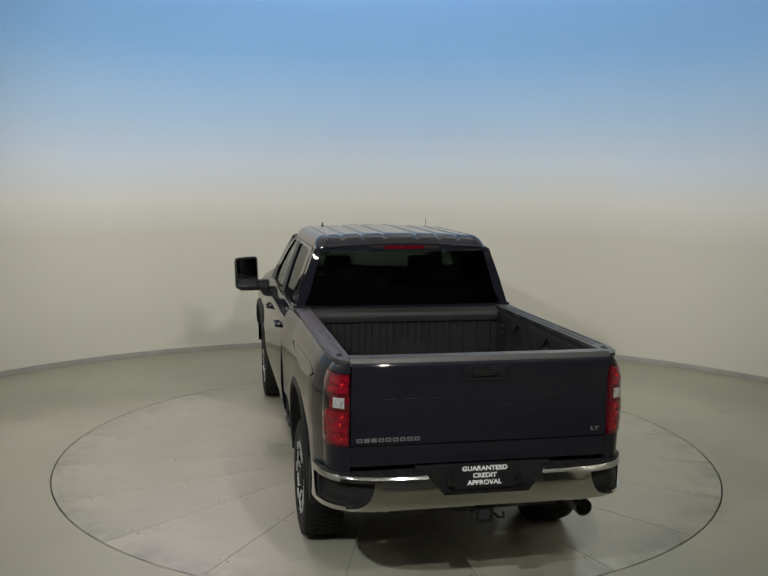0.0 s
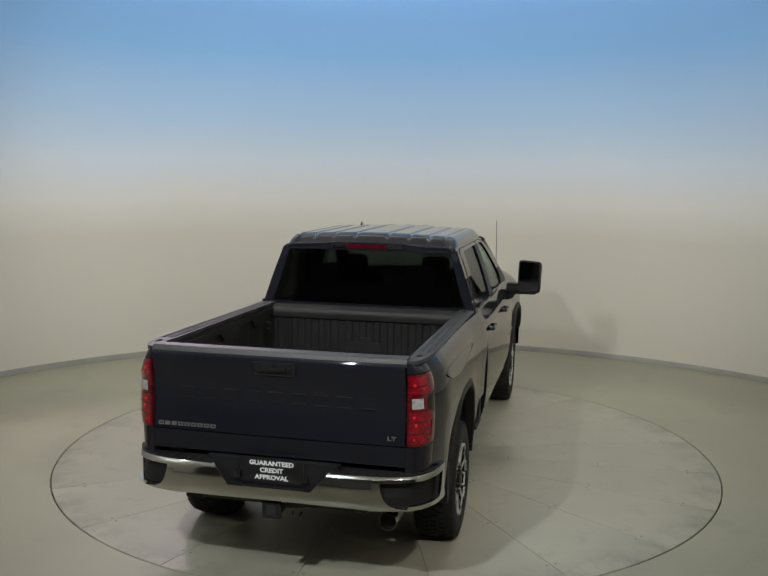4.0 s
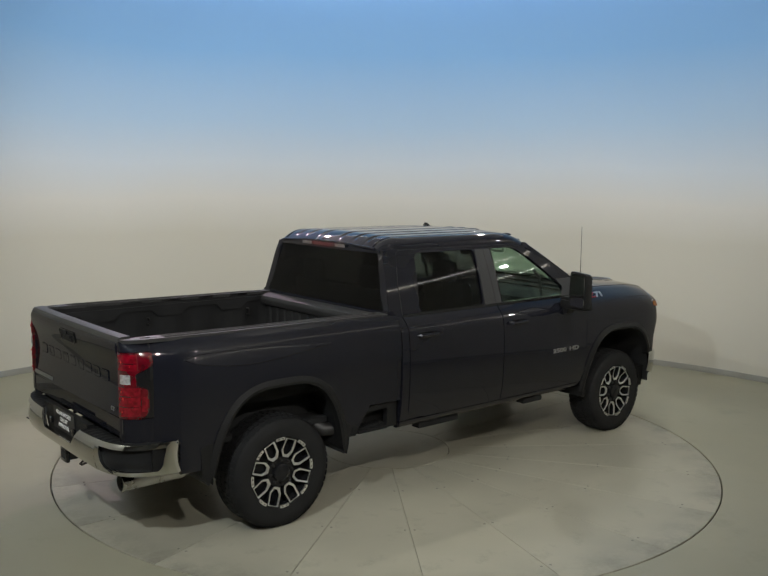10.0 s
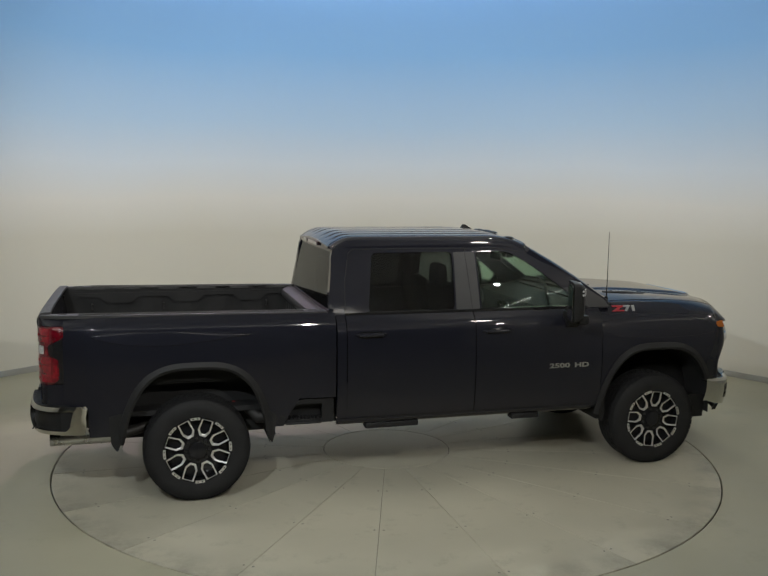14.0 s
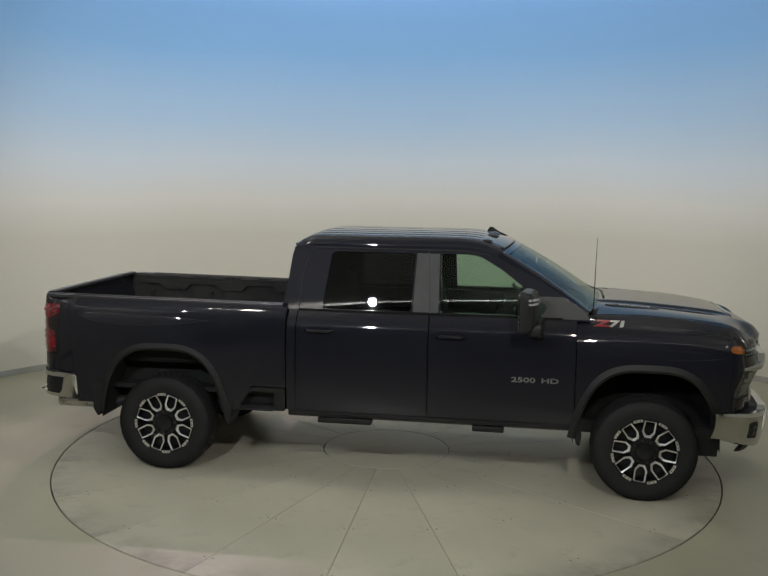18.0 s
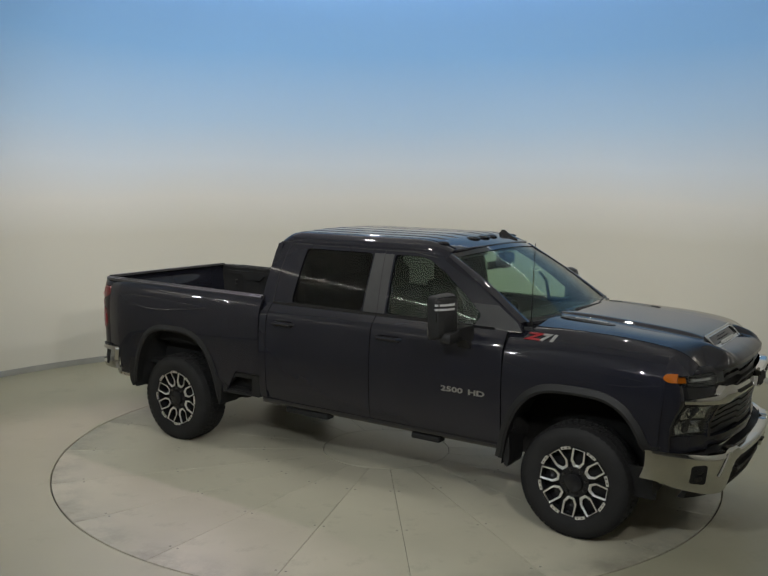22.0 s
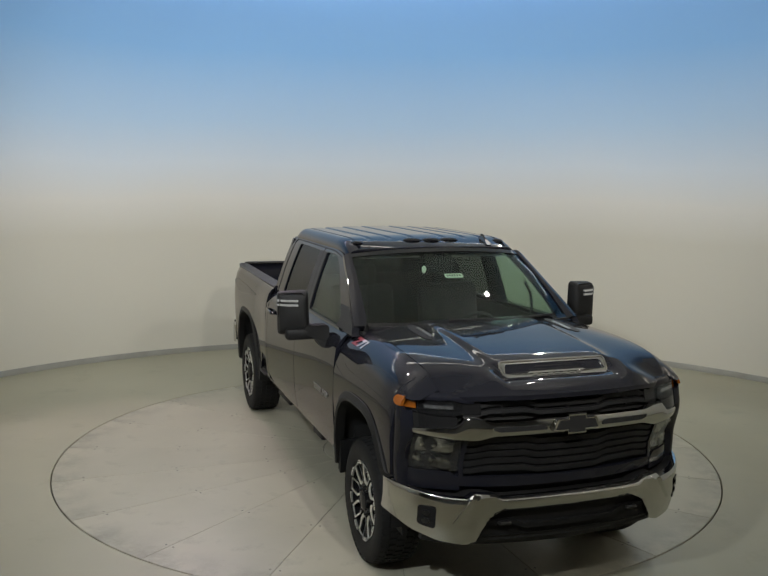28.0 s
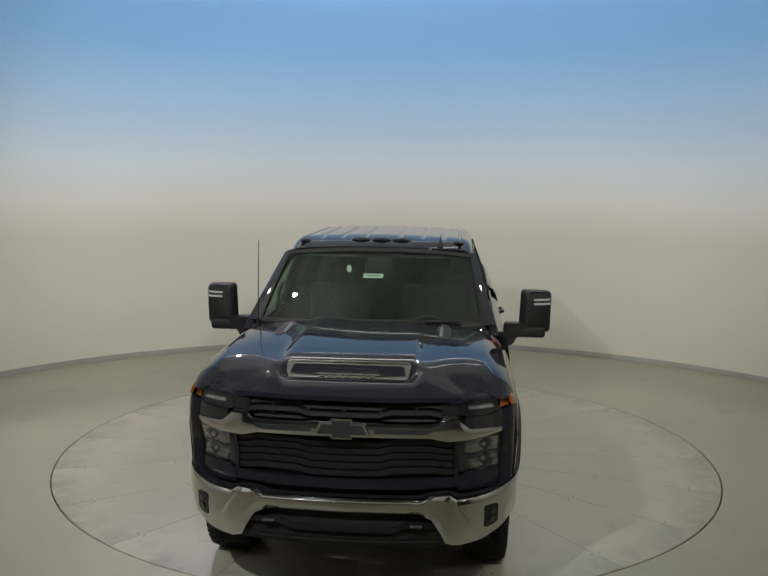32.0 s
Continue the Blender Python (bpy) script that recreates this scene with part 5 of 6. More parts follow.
def mirrors(truck):
    for s in (1, -1):
        bm = bmesh.new()
        # housing, deep and rounded
        out = rounded([(1.105, 1.375), (1.345, 1.375), (1.352, 1.700), (1.120, 1.712)], 0.035, 5)
        layers = [(-0.005, 1.0), (0.015, 1.0), (0.050, 0.96), (0.082, 0.85), (0.098, 0.60)]
        cx, cz = 1.205, 1.545
        rings = [[bm.verts.new((3.085 + dx, s*(cx + (y - cx) * k), cz + (z - cz) * k)) for y, z in out] for dx, k in layers]
        for a, b in zip(rings, rings[1:]):
            m = len(a)
            for i in range(m):
                bm.faces.new((a[i], a[(i+1) % m], b[(i+1) % m], b[i]))
        bm.faces.new(rings[0])
        bm.faces.new(rings[-1][::-1])
        mr = part("towing_mirror", bm, M_PLASTIC, truck, "tall black towing mirror")
        part("upper_glass", plate(rounded([(1.125, 1.49), (1.335, 1.49), (1.338, 1.685), (1.135, 1.695)], 0.025), [], lambda y, z: (3.078 - 0.05 * (y - 1.12), s*y, z), (0.003, 0, 0)), M_MIRROR, mr, "main mirror glass")
        part("lower_glass", plate(rounded([(1.125, 1.392), (1.335, 1.392), (1.335, 1.478), (1.125, 1.478)], 0.02), [], lambda y, z: (3.0775 - 0.05 * (y - 1.12), s*y, z), (0.003, 0, 0)), M_MIRROR, mr, "wide-angle mirror glass")
        part("mirror_cap", plate(rounded([(1.14, 1.50), (1.335, 1.50), (1.34, 1.69), (1.15, 1.70)], 0.03), [], lambda y, z: (3.182 - 0.10 * abs(y - 1.24) ** 1.5 - 0.35 * max(0, y - 1.27) - 0.25 * max(0, z - 1.64), s*y, z), (-0.03, 0, 0)), M_GLOSS, mr, "gloss black mirror cap")
        for z in (1.600, 1.632):
            part("signal_strip", band([s*v for v in spread(1.19, 1.346, 8)], lambda y: z, lambda y: z + 0.016, 2, lambda y, w: (3.196 - 0.50 * max(0, abs(y) - 1.27), y, w), (-0.012, 0, 0)), M_CLEAR, mr, "clear mirror signal strip")
        # the head is turned towards the driver
        turn = Matrix.Translation((3.10, s * 1.10, 0)) @ Matrix.Rotation(radians(14 * s), 4, "Z") @ Matrix.Translation((-3.10, -s * 1.10, 0))
        for ob in [mr] + list(mr.children):
            ob.data.transform(turn)
        part("mirror_arm", box(3.088, 3.190, min(s*0.985, s*1.30), max(s*0.985, s*1.30), 1.350, 1.436, 0.024), M_PLASTIC, mr, "thick black folding mirror arm")
        foot = plate(rounded([(0.985, 1.285), (1.052, 1.295), (1.085, 1.36), (1.16, 1.385), (1.17, 1.455), (0.985, 1.462)], 0.03), [], lambda y, z: (3.215 - 0.25 * max(0.0, y - 1.05), s*y, z), (-0.10, 0, 0))
        bmesh.ops.bevel(foot, geom=[e for e in foot.edges if e.calc_face_angle(0) > 0.9], offset=0.016, segments=2, profile=0.5, affect="EDGES")
        part("mirror_foot", foot, M_PLASTIC, mr, "thick black mirror bracket")


def bed(truck):
    # floor, inner walls and front bulkhead
    part("bed_floor", band(spread(-0.80, 0.80, 97), lambda y: -1.09, lambda y: 1.0, 2, lambda y, x: (x, y, 0.93 + 0.008 * (1 if (int((y + 0.8) / 0.05)) % 2 else 0)), (0, 0, -0.02)), M_LINER, truck, "ribbed bed floor with black liner", angle=20)
    for s in (1, -1):
        part("bed_inner_wall", band(spread(-1.09, 1.0, 60), lambda x: 0.93, lambda x: 1.475, 5, lambda x, z: (x, s*(0.80 + (0.012 if 1.05 < z < 1.40 and (int((x + 1.1) / 0.17)) % 2 else 0.0)), z), (0, 0.02*s, 0)), M_LINER, truck, "lined inner bed wall", angle=20)
        step = rounded([(-1.02, 1.395), (-0.78, 1.395), (-0.72, 1.335), (-0.50, 1.335), (-0.44, 1.395), (-0.16, 1.395), (-0.10, 1.335), (0.12, 1.335), (0.18, 1.395), (0.46, 1.395), (0.52, 1.335), (0.72, 1.335), (0.78, 1.395), (0.96, 1.395),
                        (0.96, 1.435), (-1.02, 1.435)], 0.012, 3)
        part("pressed_wall_step", plate(step, [], lambda x, z: (x, s * 0.786, z), (0, 0.02 * s, 0)), M_LINER, truck)
        bm = box(-0.50, 0.50, min(s*0.56, s*0.80), max(s*0.56, s*0.80), 0.93, 1.16, 0.05)
        part("wheel_box", bm, M_LINER, truck, "bed wheel housing")
        # rail cap with stake pockets
        outl = [(-1.140, 0.808), (-1.138, 0.835), (-1.115, 0.862), (-1.07, 0.885), (-1.0, 0.902), (-0.85, 0.916), (-0.5, 0.922), (1.04, 0.918), (1.04, 0.800), (-1.0, 0.800)]
        holes = [rounded([(x - 0.035, 0.835), (x + 0.035, 0.835), (x + 0.035, 0.870), (x - 0.035, 0.870)], 0.014) for x in (-0.98, 0.93)]
        cap = part("rail_cap", plate(outl, holes, lambda x, y: (x, s*y, lerp([(-1.13, 1.492), (-0.9, 1.496), (1.1, 1.474)], x) - 0.10 * max(0, y - 0.88)), (0, 0, -0.024)), M_CAP, truck, "satin black bed rail cap")
        for y in (0.828, 0.848, 0.878, 0.896):
            part("cap_rib", tube([(x, s*y, lerp([(-1.13, 1.492), (-0.9, 1.496), (1.1, 1.474)], x) - 0.10 * max(0, y - 0.88)) for x in spread(-0.86, 0.86, 8)], 0.0026, 5), M_CAP, cap)
        for x in (-0.98, 0.93):
            part("stake_pocket", box(x - 0.032, x + 0.032, min(s*0.838, s*0.868), max(s*0.838, s*0.868), 1.42, 1.47), M_TRIM, cap)
        for x in (-0.85, -0.2, 0.78):
            bm = tube([(x, s*0.79, 1.33), (x, s*0.755, 1.33), (x, s*0.755, 1.28), (x, s*0.79, 1.28)], 0.008, 6)
            part("tie_down", bm, M_STEEL, truck, "small dark tie-down loop")
    part("bulkhead", band(spread(-0.80, 0.80, 121), lambda y: 0.93, lambda y: 1.36, 3, lambda y, z: (0.985 - (0.014 if (int((y + 0.8) / 0.06)) % 2 else 0.0), y, z), (0.02, 0, 0)), M_LINER, truck, "corrugated black bed bulkhead", angle=20)
    part("bulkhead_rail", band(spread(-0.80, 0.80, 7), lambda y: 0.0, lambda y: 1.0, 8, lambda y, v: (lerp([(0, 0.955), (0.3, 0.945), (0.32, 0.93), (0.7, 0.93), (0.75, 0.96), (1, 1.03)], v), y, lerp([(0, 1.355), (0.3, 1.36), (0.32, 1.385), (0.7, 1.430), (0.75, 1.455), (1, 1.462)], v)), (0.03, 0, -0.012)), M_RAIL, truck, "black bulkhead top rail")
    emb = [(-0.16, 1.10), (-0.05, 1.10), (-0.05, 1.06), (0.05, 1.06), (0.05, 1.10), (0.16, 1.10), (0.13, 1.19), (0.05, 1.19), (0.05, 1.23), (-0.05, 1.23), (-0.05, 1.19), (-0.13, 1.19)]
    part("pressed_emblem", plate(emb, [], lambda y, z: (0.962, y - 0.02, z - 0.02), (0.012, 0, 0)), M_LINER, truck, "plain shape pressed in the bulkhead")
    # tailgate
    def tx(z):
        return smooth([(0.85, -1.150), (0.98, -1.158), (1.05, -1.148), (1.18, -1.140), (1.30, -1.150), (1.40, -1.172), (1.44, -1.178), (1.47, -1.172), (1.50, -1.14)], z)
    gate = part("tailgate", band(spread(-0.805, 0.805, 31), lambda y: 0.978, lambda y: 1.492, 22, lambda y, z: (tx(z) + 0.012 * (abs(y) / 0.8) ** 4, y, z), (0.06, 0, 0)), M_PAINT, truck, "black tailgate, closed")
    part("gate_cap", band(spread(-0.81, 0.81, 21), lambda y: 0.0, lambda y: 1.0, 5, lambda y, v: (lerp([(0, -1.166), (0.15, -1.158), (0.3, -1.14), (1, -1.075)], v) + 0.012 * (abs(y) / 0.8) ** 4, y, lerp([(0, 1.478), (0.15, 1.498), (0.3, 1.508), (1, 1.508)], v)), (0, 0, -0.02)), M_CAP, gate, "satin black tailgate top cap")
    part("lower_sill", band(spread(-0.86, 0.86, 15), lambda y: 0.85, lambda y: 0.970, 4, lambda y, z: (-1.146, y, z), (0.05, 0, 0)), M_PAINT, gate)
    out = rounded([(-0.118, 1.362), (0.118, 1.362), (0.137, 1.385), (0.137, 1.442), (-0.137, 1.442), (-0.137, 1.385)], 0.012)
    hd = part("handle_plate", plate(out, [], lambda y, z: (tx(z) - 0.004, y, z), (0.02, 0, 0)), M_PLASTIC, gate, "satin black tailgate handle plate")
    edge = [(tx(z) - 0.005, y, z) for y, z in out]
    part("plate_edge", tube(edge + edge[:2], 0.0035, 6), M_GLOSS, hd)
    part("release_handle", band(spread(-0.075, 0.075, 9), lambda y: 1.386 + 0.9 * y * y, lambda y: 1.412, 4, lambda y, z: (tx(z) - 0.018, y, z), (0.012, 0, 0)), M_PLASTIC, hd, "black pull handle")
    for y in (-0.10, 0.10):
        part("handle_stay", tube([(tx(1.41) - 0.010, y * 0.98, 1.415), (tx(1.39) - 0.012, y, 1.392), (tx(1.375) - 0.010, y * 0.9, 1.378)], 0.007, 6), M_PLASTIC, hd)
    part("camera_lens", tube([(tx(1.42) - 0.004, 0.0, 1.426), (tx(1.42) - 0.014, 0.0, 1.424)], 0.010, 10), M_GLOSS, hd)
    # pressed shapes in place of the maker's letters
    for k in range(9):
        y = 0.58 - 0.145 * k
        w = 0.052
        part("pressed_shape", plate(rounded([(y - w, 1.185), (y + w, 1.185), (y + w, 1.255), (y - w, 1.255)], 0.008), [rounded([(y - w + 0.022, 1.203), (y + w - 0.022, 1.203), (y + w - 0.022, 1.237), (y - w + 0.022, 1.237)], 0.006)] if k % 2 else [], lambda a, z: (tx(z) - 0.0014 + 0.0010 * math.cos((z - 1.22) * 70), a, z), (0.010, 0, 0)), M_PAINT, gate)
        for z in (1.187, 1.253):
            part("pressed_edge", tube([(tx(z) - 0.0008, y - w + 0.006, z), (tx(z) - 0.0008, y, z), (tx(z) - 0.0008, y + w - 0.006, z)], 0.0035, 6), M_PAINT, gate)
    for k in range(9):
        y = 0.755 - 0.0435 * k
        part("badge_bar", plate([(y - 0.017, 1.000), (y + 0.017, 1.000), (y + 0.017, 1.022), (y - 0.017, 1.022)], [[(y - 0.009, 1.006), (y + 0.009, 1.006), (y + 0.009, 1.016), (y - 0.009, 1.016)]] if k not in (1, 2) else [], lambda a, z: (tx(z) - 0.005, a, z), (0.006, 0, 0)), M_SILVER, gate, "silver model badge piece")
    m = Matrix(((0, 0, -1, tx(1.02) - 0.004), (-1, 0, 0, -0.728), (0, 1, 0, 1.022), (0, 0, 0, 1)))
    lettering("trim_badge", "LT", 0.034, M_SILVER, gate, m, "silver trim level letters", 0.003, 1.5, 0.001)
    # rear lamps, wrapped round the bed corner
    def corner(s, d=0.0):
        """u runs from the tailgate's edge (0) round to the bed side (1)."""
        def f(u, z):
            a = u * math.pi / 2
            y1 = bed_side_y(-0.975, z)
            x = -1.150 + 0.175 * (1 - math.cos(a)) ** 0.9
            y = 0.812 + (y1 - 0.812) * math.sin(a) ** 0.85
            return (x - d * math.cos(a), s * (y + d * math.sin(a)), z)
        return f

    def edge(z):
        return lerp([(0.978, 0.66), (1.0, 0.80), (1.03, 0.86), (1.15, 0.86), (1.172, 0.82), (1.202, 0.57), (1.275, 0.55), (1.318, 0.92), (1.335, 0.985), (1.400, 0.985), (1.412, 0.94)], z)
    for s in (1, -1):
        zs = spread(0.980, 1.412, 40)
        tl = part("tail_lamp", band(zs, lambda z: 0.02, lambda z: edge(z), 16, lambda z, u: corner(s, 0.006)(u, z), (0.05, -0.02*s, 0)), M_DEEP, truck, "red tail lamp with clear centre")
        for nm, z0, z1, u0, u1, mat in (("brake_lens", 1.298, 1.400, 0.06, 0.62, M_RED), ("reverse_lens", 1.210, 1.272, 0.12, 0.42, M_REVERSE), ("lower_lens", 0.996, 1.188, 0.06, 0.66, M_RED), ("side_marker", 1.030, 1.130, 0.70, 0.82, M_RED)):
            part(nm, band(spread(z0, z1, 6), lambda z: u0, lambda z: u1, 7, lambda z, u: corner(s, 0.010)(u, z), (0.010, -0.004*s, 0)), mat, tl, {"reverse_lens": "clear reverse lens"}.get(nm, "bright red lens"))
        for zc in (1.345, 1.13, 1.06):
            part("lens_divider", band([zc - 0.003, zc + 0.003], lambda z: 0.04, lambda z: 0.60, 7, lambda z, u: corner(s, 0.0125)(u, z), (0.008, 0, 0)), M_DEEP, tl)
        # glow spots of the lens, added as small bright red blobs
        for zc, yc, k in ((1.352, 0.862, 1.0), (1.328, 0.905, 0.7), (1.160, 0.860, 0.9), (1.112, 0.868, 1.2), (1.085, 0.900, 0.8), (1.025, 0.862, 0.7)):
            bm = bmesh.new()
            bmesh.ops.create_icosphere(bm, subdivisions=1, radius=0.011 * k)
            for v in bm.verts:
                v.co = Vector((v.co.x * 0.2 - 1.154 + 0.9 * max(0.0, yc - 0.86), s*(yc + v.co.y), zc + v.co.z))
            part("lens_boss", bm, M_CLEARRED, tl, angle=5)
        part("lamp_notch", band(spread(0.982, 1.412, 40), lambda z: edge(z) + 0.008, lambda z: 1.0, 6, lambda z, u: corner(s, 0.002)(u, z), (0.03, -0.02*s, 0)), M_GLOSS, truck)
        part("bed_corner", band(spread(0.79, 0.976, 6), lambda z: 0.0, lambda z: 1.0, 14, lambda z, u: corner(s)(u, z), (0.04, -0.02*s, 0)), M_PAINT, truck)
        part("bed_corner_top", band(spread(1.416, 1.478, 6), lambda z: 0.0, lambda z: 1.0, 14, lambda z, u: corner(s, 0.004 - 0.10 * max(0, z - 1.45))(u, z), (0.04, -0.02*s, 0)), M_PAINT, truck)
        part("lamp_back", band(zs, lambda z: 0.0, lambda z: 1.0, 10, lambda z, u: corner(s, -0.012)(u, z), (0.02, -0.01*s, 0)), M_PAINT, truck)


def rear_bumper(truck):
    def bx(y):
        return smooth([(0, -1.262), (0.5, -1.255), (0.75, -1.222), (0.88, -1.16), (0.955, -1.06), (0.99, -0.95), (1.0, -0.86)], abs(y))
    ys = sorted(set(spread(-0.995, 0.995, 51) + [v*s for s in (1, -1) for v in (0.25, 0.262, 0.28, 0.30, 0.32, 0.34, 0.355, 0.365, 0.38, 0.60, 0.615, 0.632, 0.97, 0.985)]))

    def top(y):
        return lerp([(0, 0.692), (0.262, 0.692), (0.365, 0.812), (1.0, 0.812)], abs(y))

    def bot(y):
        return lerp([(0, 0.612), (0.5, 0.608), (0.80, 0.585), (1.0, 0.600)], abs(y))

    def swell(t):
        """The bumper's section: a rounded upper lip over a bowed face that tucks in below."""
        return 0.004 * t - 0.016 * math.sin(math.pi * min(1.0, max(0.0, t * 0.95))) + 0.014 * max(0.0, (t - 0.86) / 0.20) ** 2 + 0.05 * max(0.0, 0.16 - t)

    def bm_map(y, z):
        t = (z - 0.6) / 0.2
        return (bx(y) + swell(t), y, z)
    bum = part("rear_bumper", band([y for y in ys if abs(y) <= 0.6321], bot, top, 13, bm_map, (0.03, 0, 0)), M_CHROME, truck, "chrome rear step bumper")
    for s in (1, -1):
        path = [(0.632, bx(0.632))] + [(v, bx(v)) for v in (0.66, 0.70, 0.75, 0.80, 0.84, 0.88, 0.91, 0.935, 0.955, 0.972, 0.985, 0.994)] + [(0.999, -0.90), (1.0, -0.86), (1.0, -0.84)]
        dist = [0.0]
        for p, q in zip(path, path[1:]):
            dist.append(dist[-1] + math.hypot(q[0] - p[0], q[1] - p[1]))
        ty, tz = [(d, p[0]) for d, p in zip(dist, path)], [(d, p[1]) for d, p in zip(dist, path)]
        full = dist[-1]

        def along(w, z, d=0.0):
            t = (z - 0.6) / 0.2
            return (lerp(tz, w) + swell(t), s * lerp(ty, w), z)
        ws = sorted(set(spread(0.0, full, 70) + [0.045, 0.052, 0.060, 0.070, 0.085, 0.10, 0.12, full - 0.13, full - 0.11, full - 0.095, full - 0.085, full - 0.075, full - 0.068]))

        def rim(w):
            return lerp([(0, 0.774), (0.045, 0.774), (0.052, 0.725), (0.070, 0.678), (0.10, 0.642), (0.13, 0.628), (full - 0.13, 0.624), (full - 0.11, 0.632), (full - 0.085, 0.662), (full - 0.072, 0.72), (full - 0.068, 0.774), (full, 0.774)], w)
        part("bumper_end", band(ws, lambda w: lerp([(0, 0.600), (full, 0.592)], w), rim, 4, lambda w, z: along(w, z, 0.001), (0.03, -0.02*s, 0)), M_CHROME, bum)
        part("bumper_end", band(ws, lambda w: 0.774, lambda w: lerp([(0, 0.812), (full - 0.03, 0.812), (full, 0.79)], w), 5, lambda w, z: along(w, z, 0.001 - 0.010 * max(0.0, (z - 0.795) / 0.017) ** 2), (0.03, -0.02*s, 0)), M_CHROME, bum)
        part("corner_step", band([s*v for v in spread(0.64, 0.985, 14)], lambda y: 0.618, lambda y: 0.762, 5, lambda y, z: (bx(y) + 0.030 - 0.022 * max(0.0, 1 - abs(z - 0.665) / 0.05), y * 0.985, z), (0.03, 0, 0)), M_PLASTIC, bum, "black corner step insert")
        part("step_side", box(-1.0, -0.84, min(s*0.955, s*0.975), max(s*0.955, s*0.975), 0.61, 0.78), M_PLASTIC, bum)
        part("step_ledge", band([s*v for v in spread(0.66, 0.985, 12)], lambda y: 0.0, lambda y: 1.0, 3, lambda y, v: (bx(y) + 0.004 + 0.06 * v, y * (0.99), 0.622), (0, 0, -0.014)), M_PLASTIC, bum)
        for k in range(5):
            part("step_ridge", box(-1.22 + 0.02 * k, -1.212 + 0.02 * k, min(s*0.70, s*0.84), max(s*0.70, s*0.84), 0.621, 0.628), M_PLASTIC, bum)
        for y in (0.36, 0.555):
            part("parking_sensor", tube([(bx(y) + 0.006, s*y, 0.70), (bx(y) - 0.002, s*y, 0.70)], 0.011, 12), M_CHROME, bum)
    for s in (1, -1):
        part("step_pad", band([s*v for v in spread(0.372, 0.97, 41)], lambda y: 0.0, lambda y: 1.0, 4, lambda y, v: (lerp([(0, bx(y) + 0.014), (1, max(-1.12, bx(y) + 0.09))], v), y, 0.816 + 0.006 * (int(abs(y) / 0.03) % 2) * (1 if 0.2 < v < 0.9 else 0)), (0, 0, -0.02)), M_PLASTIC, bum, "ribbed black bumper step pad")
    pr = part("plate_recess", plate([(-0.42, 0.846), (0.42, 0.846), (0.42, 0.80), (0.33, 0.645), (-0.33, 0.645), (-0.42, 0.80)], [], lambda y, z: (-1.214, y, z), (0.05, 0, 0)), M_PLASTIC, bum, "black number plate recess")
    for s in (1, -1):
        part("plate_lamp", box(-1.245, -1.225, s*0.215 - 0.022, s*0.215 + 0.022, 0.73, 0.775, 0.004), M_GLOSS, pr)
    sign = part("sign_board", plate([(-0.205, 0.702), (0.205, 0.702), (0.205, 0.862), (-0.205, 0.862)], [], lambda y, z: (-1.222, y, z), (0.006, 0, 0)), M_SIGN, bum, "black dealer sign in the plate recess")
    for k, txt in enumerate(("GUARANTEED", "CREDIT", "APPROVAL")):
        m = Matrix(((0, 0, -1, -1.2235), (-1, 0, 0, 0.0), (0, 1, 0, 0.828 - 0.044 * k), (0, 0, 0, 1)))
        lettering("sign_line", txt, 0.039, M_WHITE, sign, m, "white bold sign lettering", 0.0008, 1.12, 0.0013)
    # hitch and exhaust
    hit = part("hitch_receiver", box(-1.22, -0.95, -0.045, 0.045, 0.50, 0.585, 0.006), M_STEEL, truck, "black tow hitch receiver")
    part("receiver_collar", box(-1.235, -1.205, -0.060, 0.060, 0.485, 0.60, 0.008), M_GLOSS, hit)
    # black block for the shade inside the hollow receiver
    part("receiver_mouth", box(-1.238, -1.230, -0.032, 0.032, 0.512, 0.572), M_PIT, hit)
    part("hitch_bar", box(-1.02, -0.94, -0.55, 0.55, 0.49, 0.58, 0.01), M_STEEL, hit)
    part("chain_loop", tube([(-1.12, -0.10, 0.50), (-1.16, -0.12, 0.485), (-1.16, -0.15, 0.485), (-1.12, -0.16, 0.50)], 0.008, 6), M_STEEL, hit)
    ex = part("exhaust_tip", lathe([(0.0535, 0.0), (0.056, 0.002), (0.056, 0.46), (0.050, 0.46), (0.0525, 0.02)], 28), M_PIPE, truck, "bright exhaust tip")
    ex.data.transform(Matrix(((0, 1, 0, -1.11), (-1, 0, 0, -0.70), (0, 0, 1, 0.492), (0, 0, 0, 1))))
    part("tail_pipe", tube([(-0.66, -0.70, 0.48), (-0.45, -0.66, 0.52), (0.05, -0.58, 0.68), (0.50, -0.50, 0.60), (0.9, -0.45, 0.50), (1.9, -0.40, 0.47)], 0.042, 12), M_STEEL, ex)
    # black plug painted as the dark inside of the pipe
    part("pipe_mouth", tube([(-1.085, -0.70, 0.492), (-1.06, -0.70, 0.492)], 0.0505, 20), M_PIT, ex)
    part("muffler", tube([(0.62, -0.86, 0.60), (0.50, -0.80, 0.60), (0.42, -0.72, 0.66)], [0.05, 0.055, 0.04], 12), M_STEEL, ex)


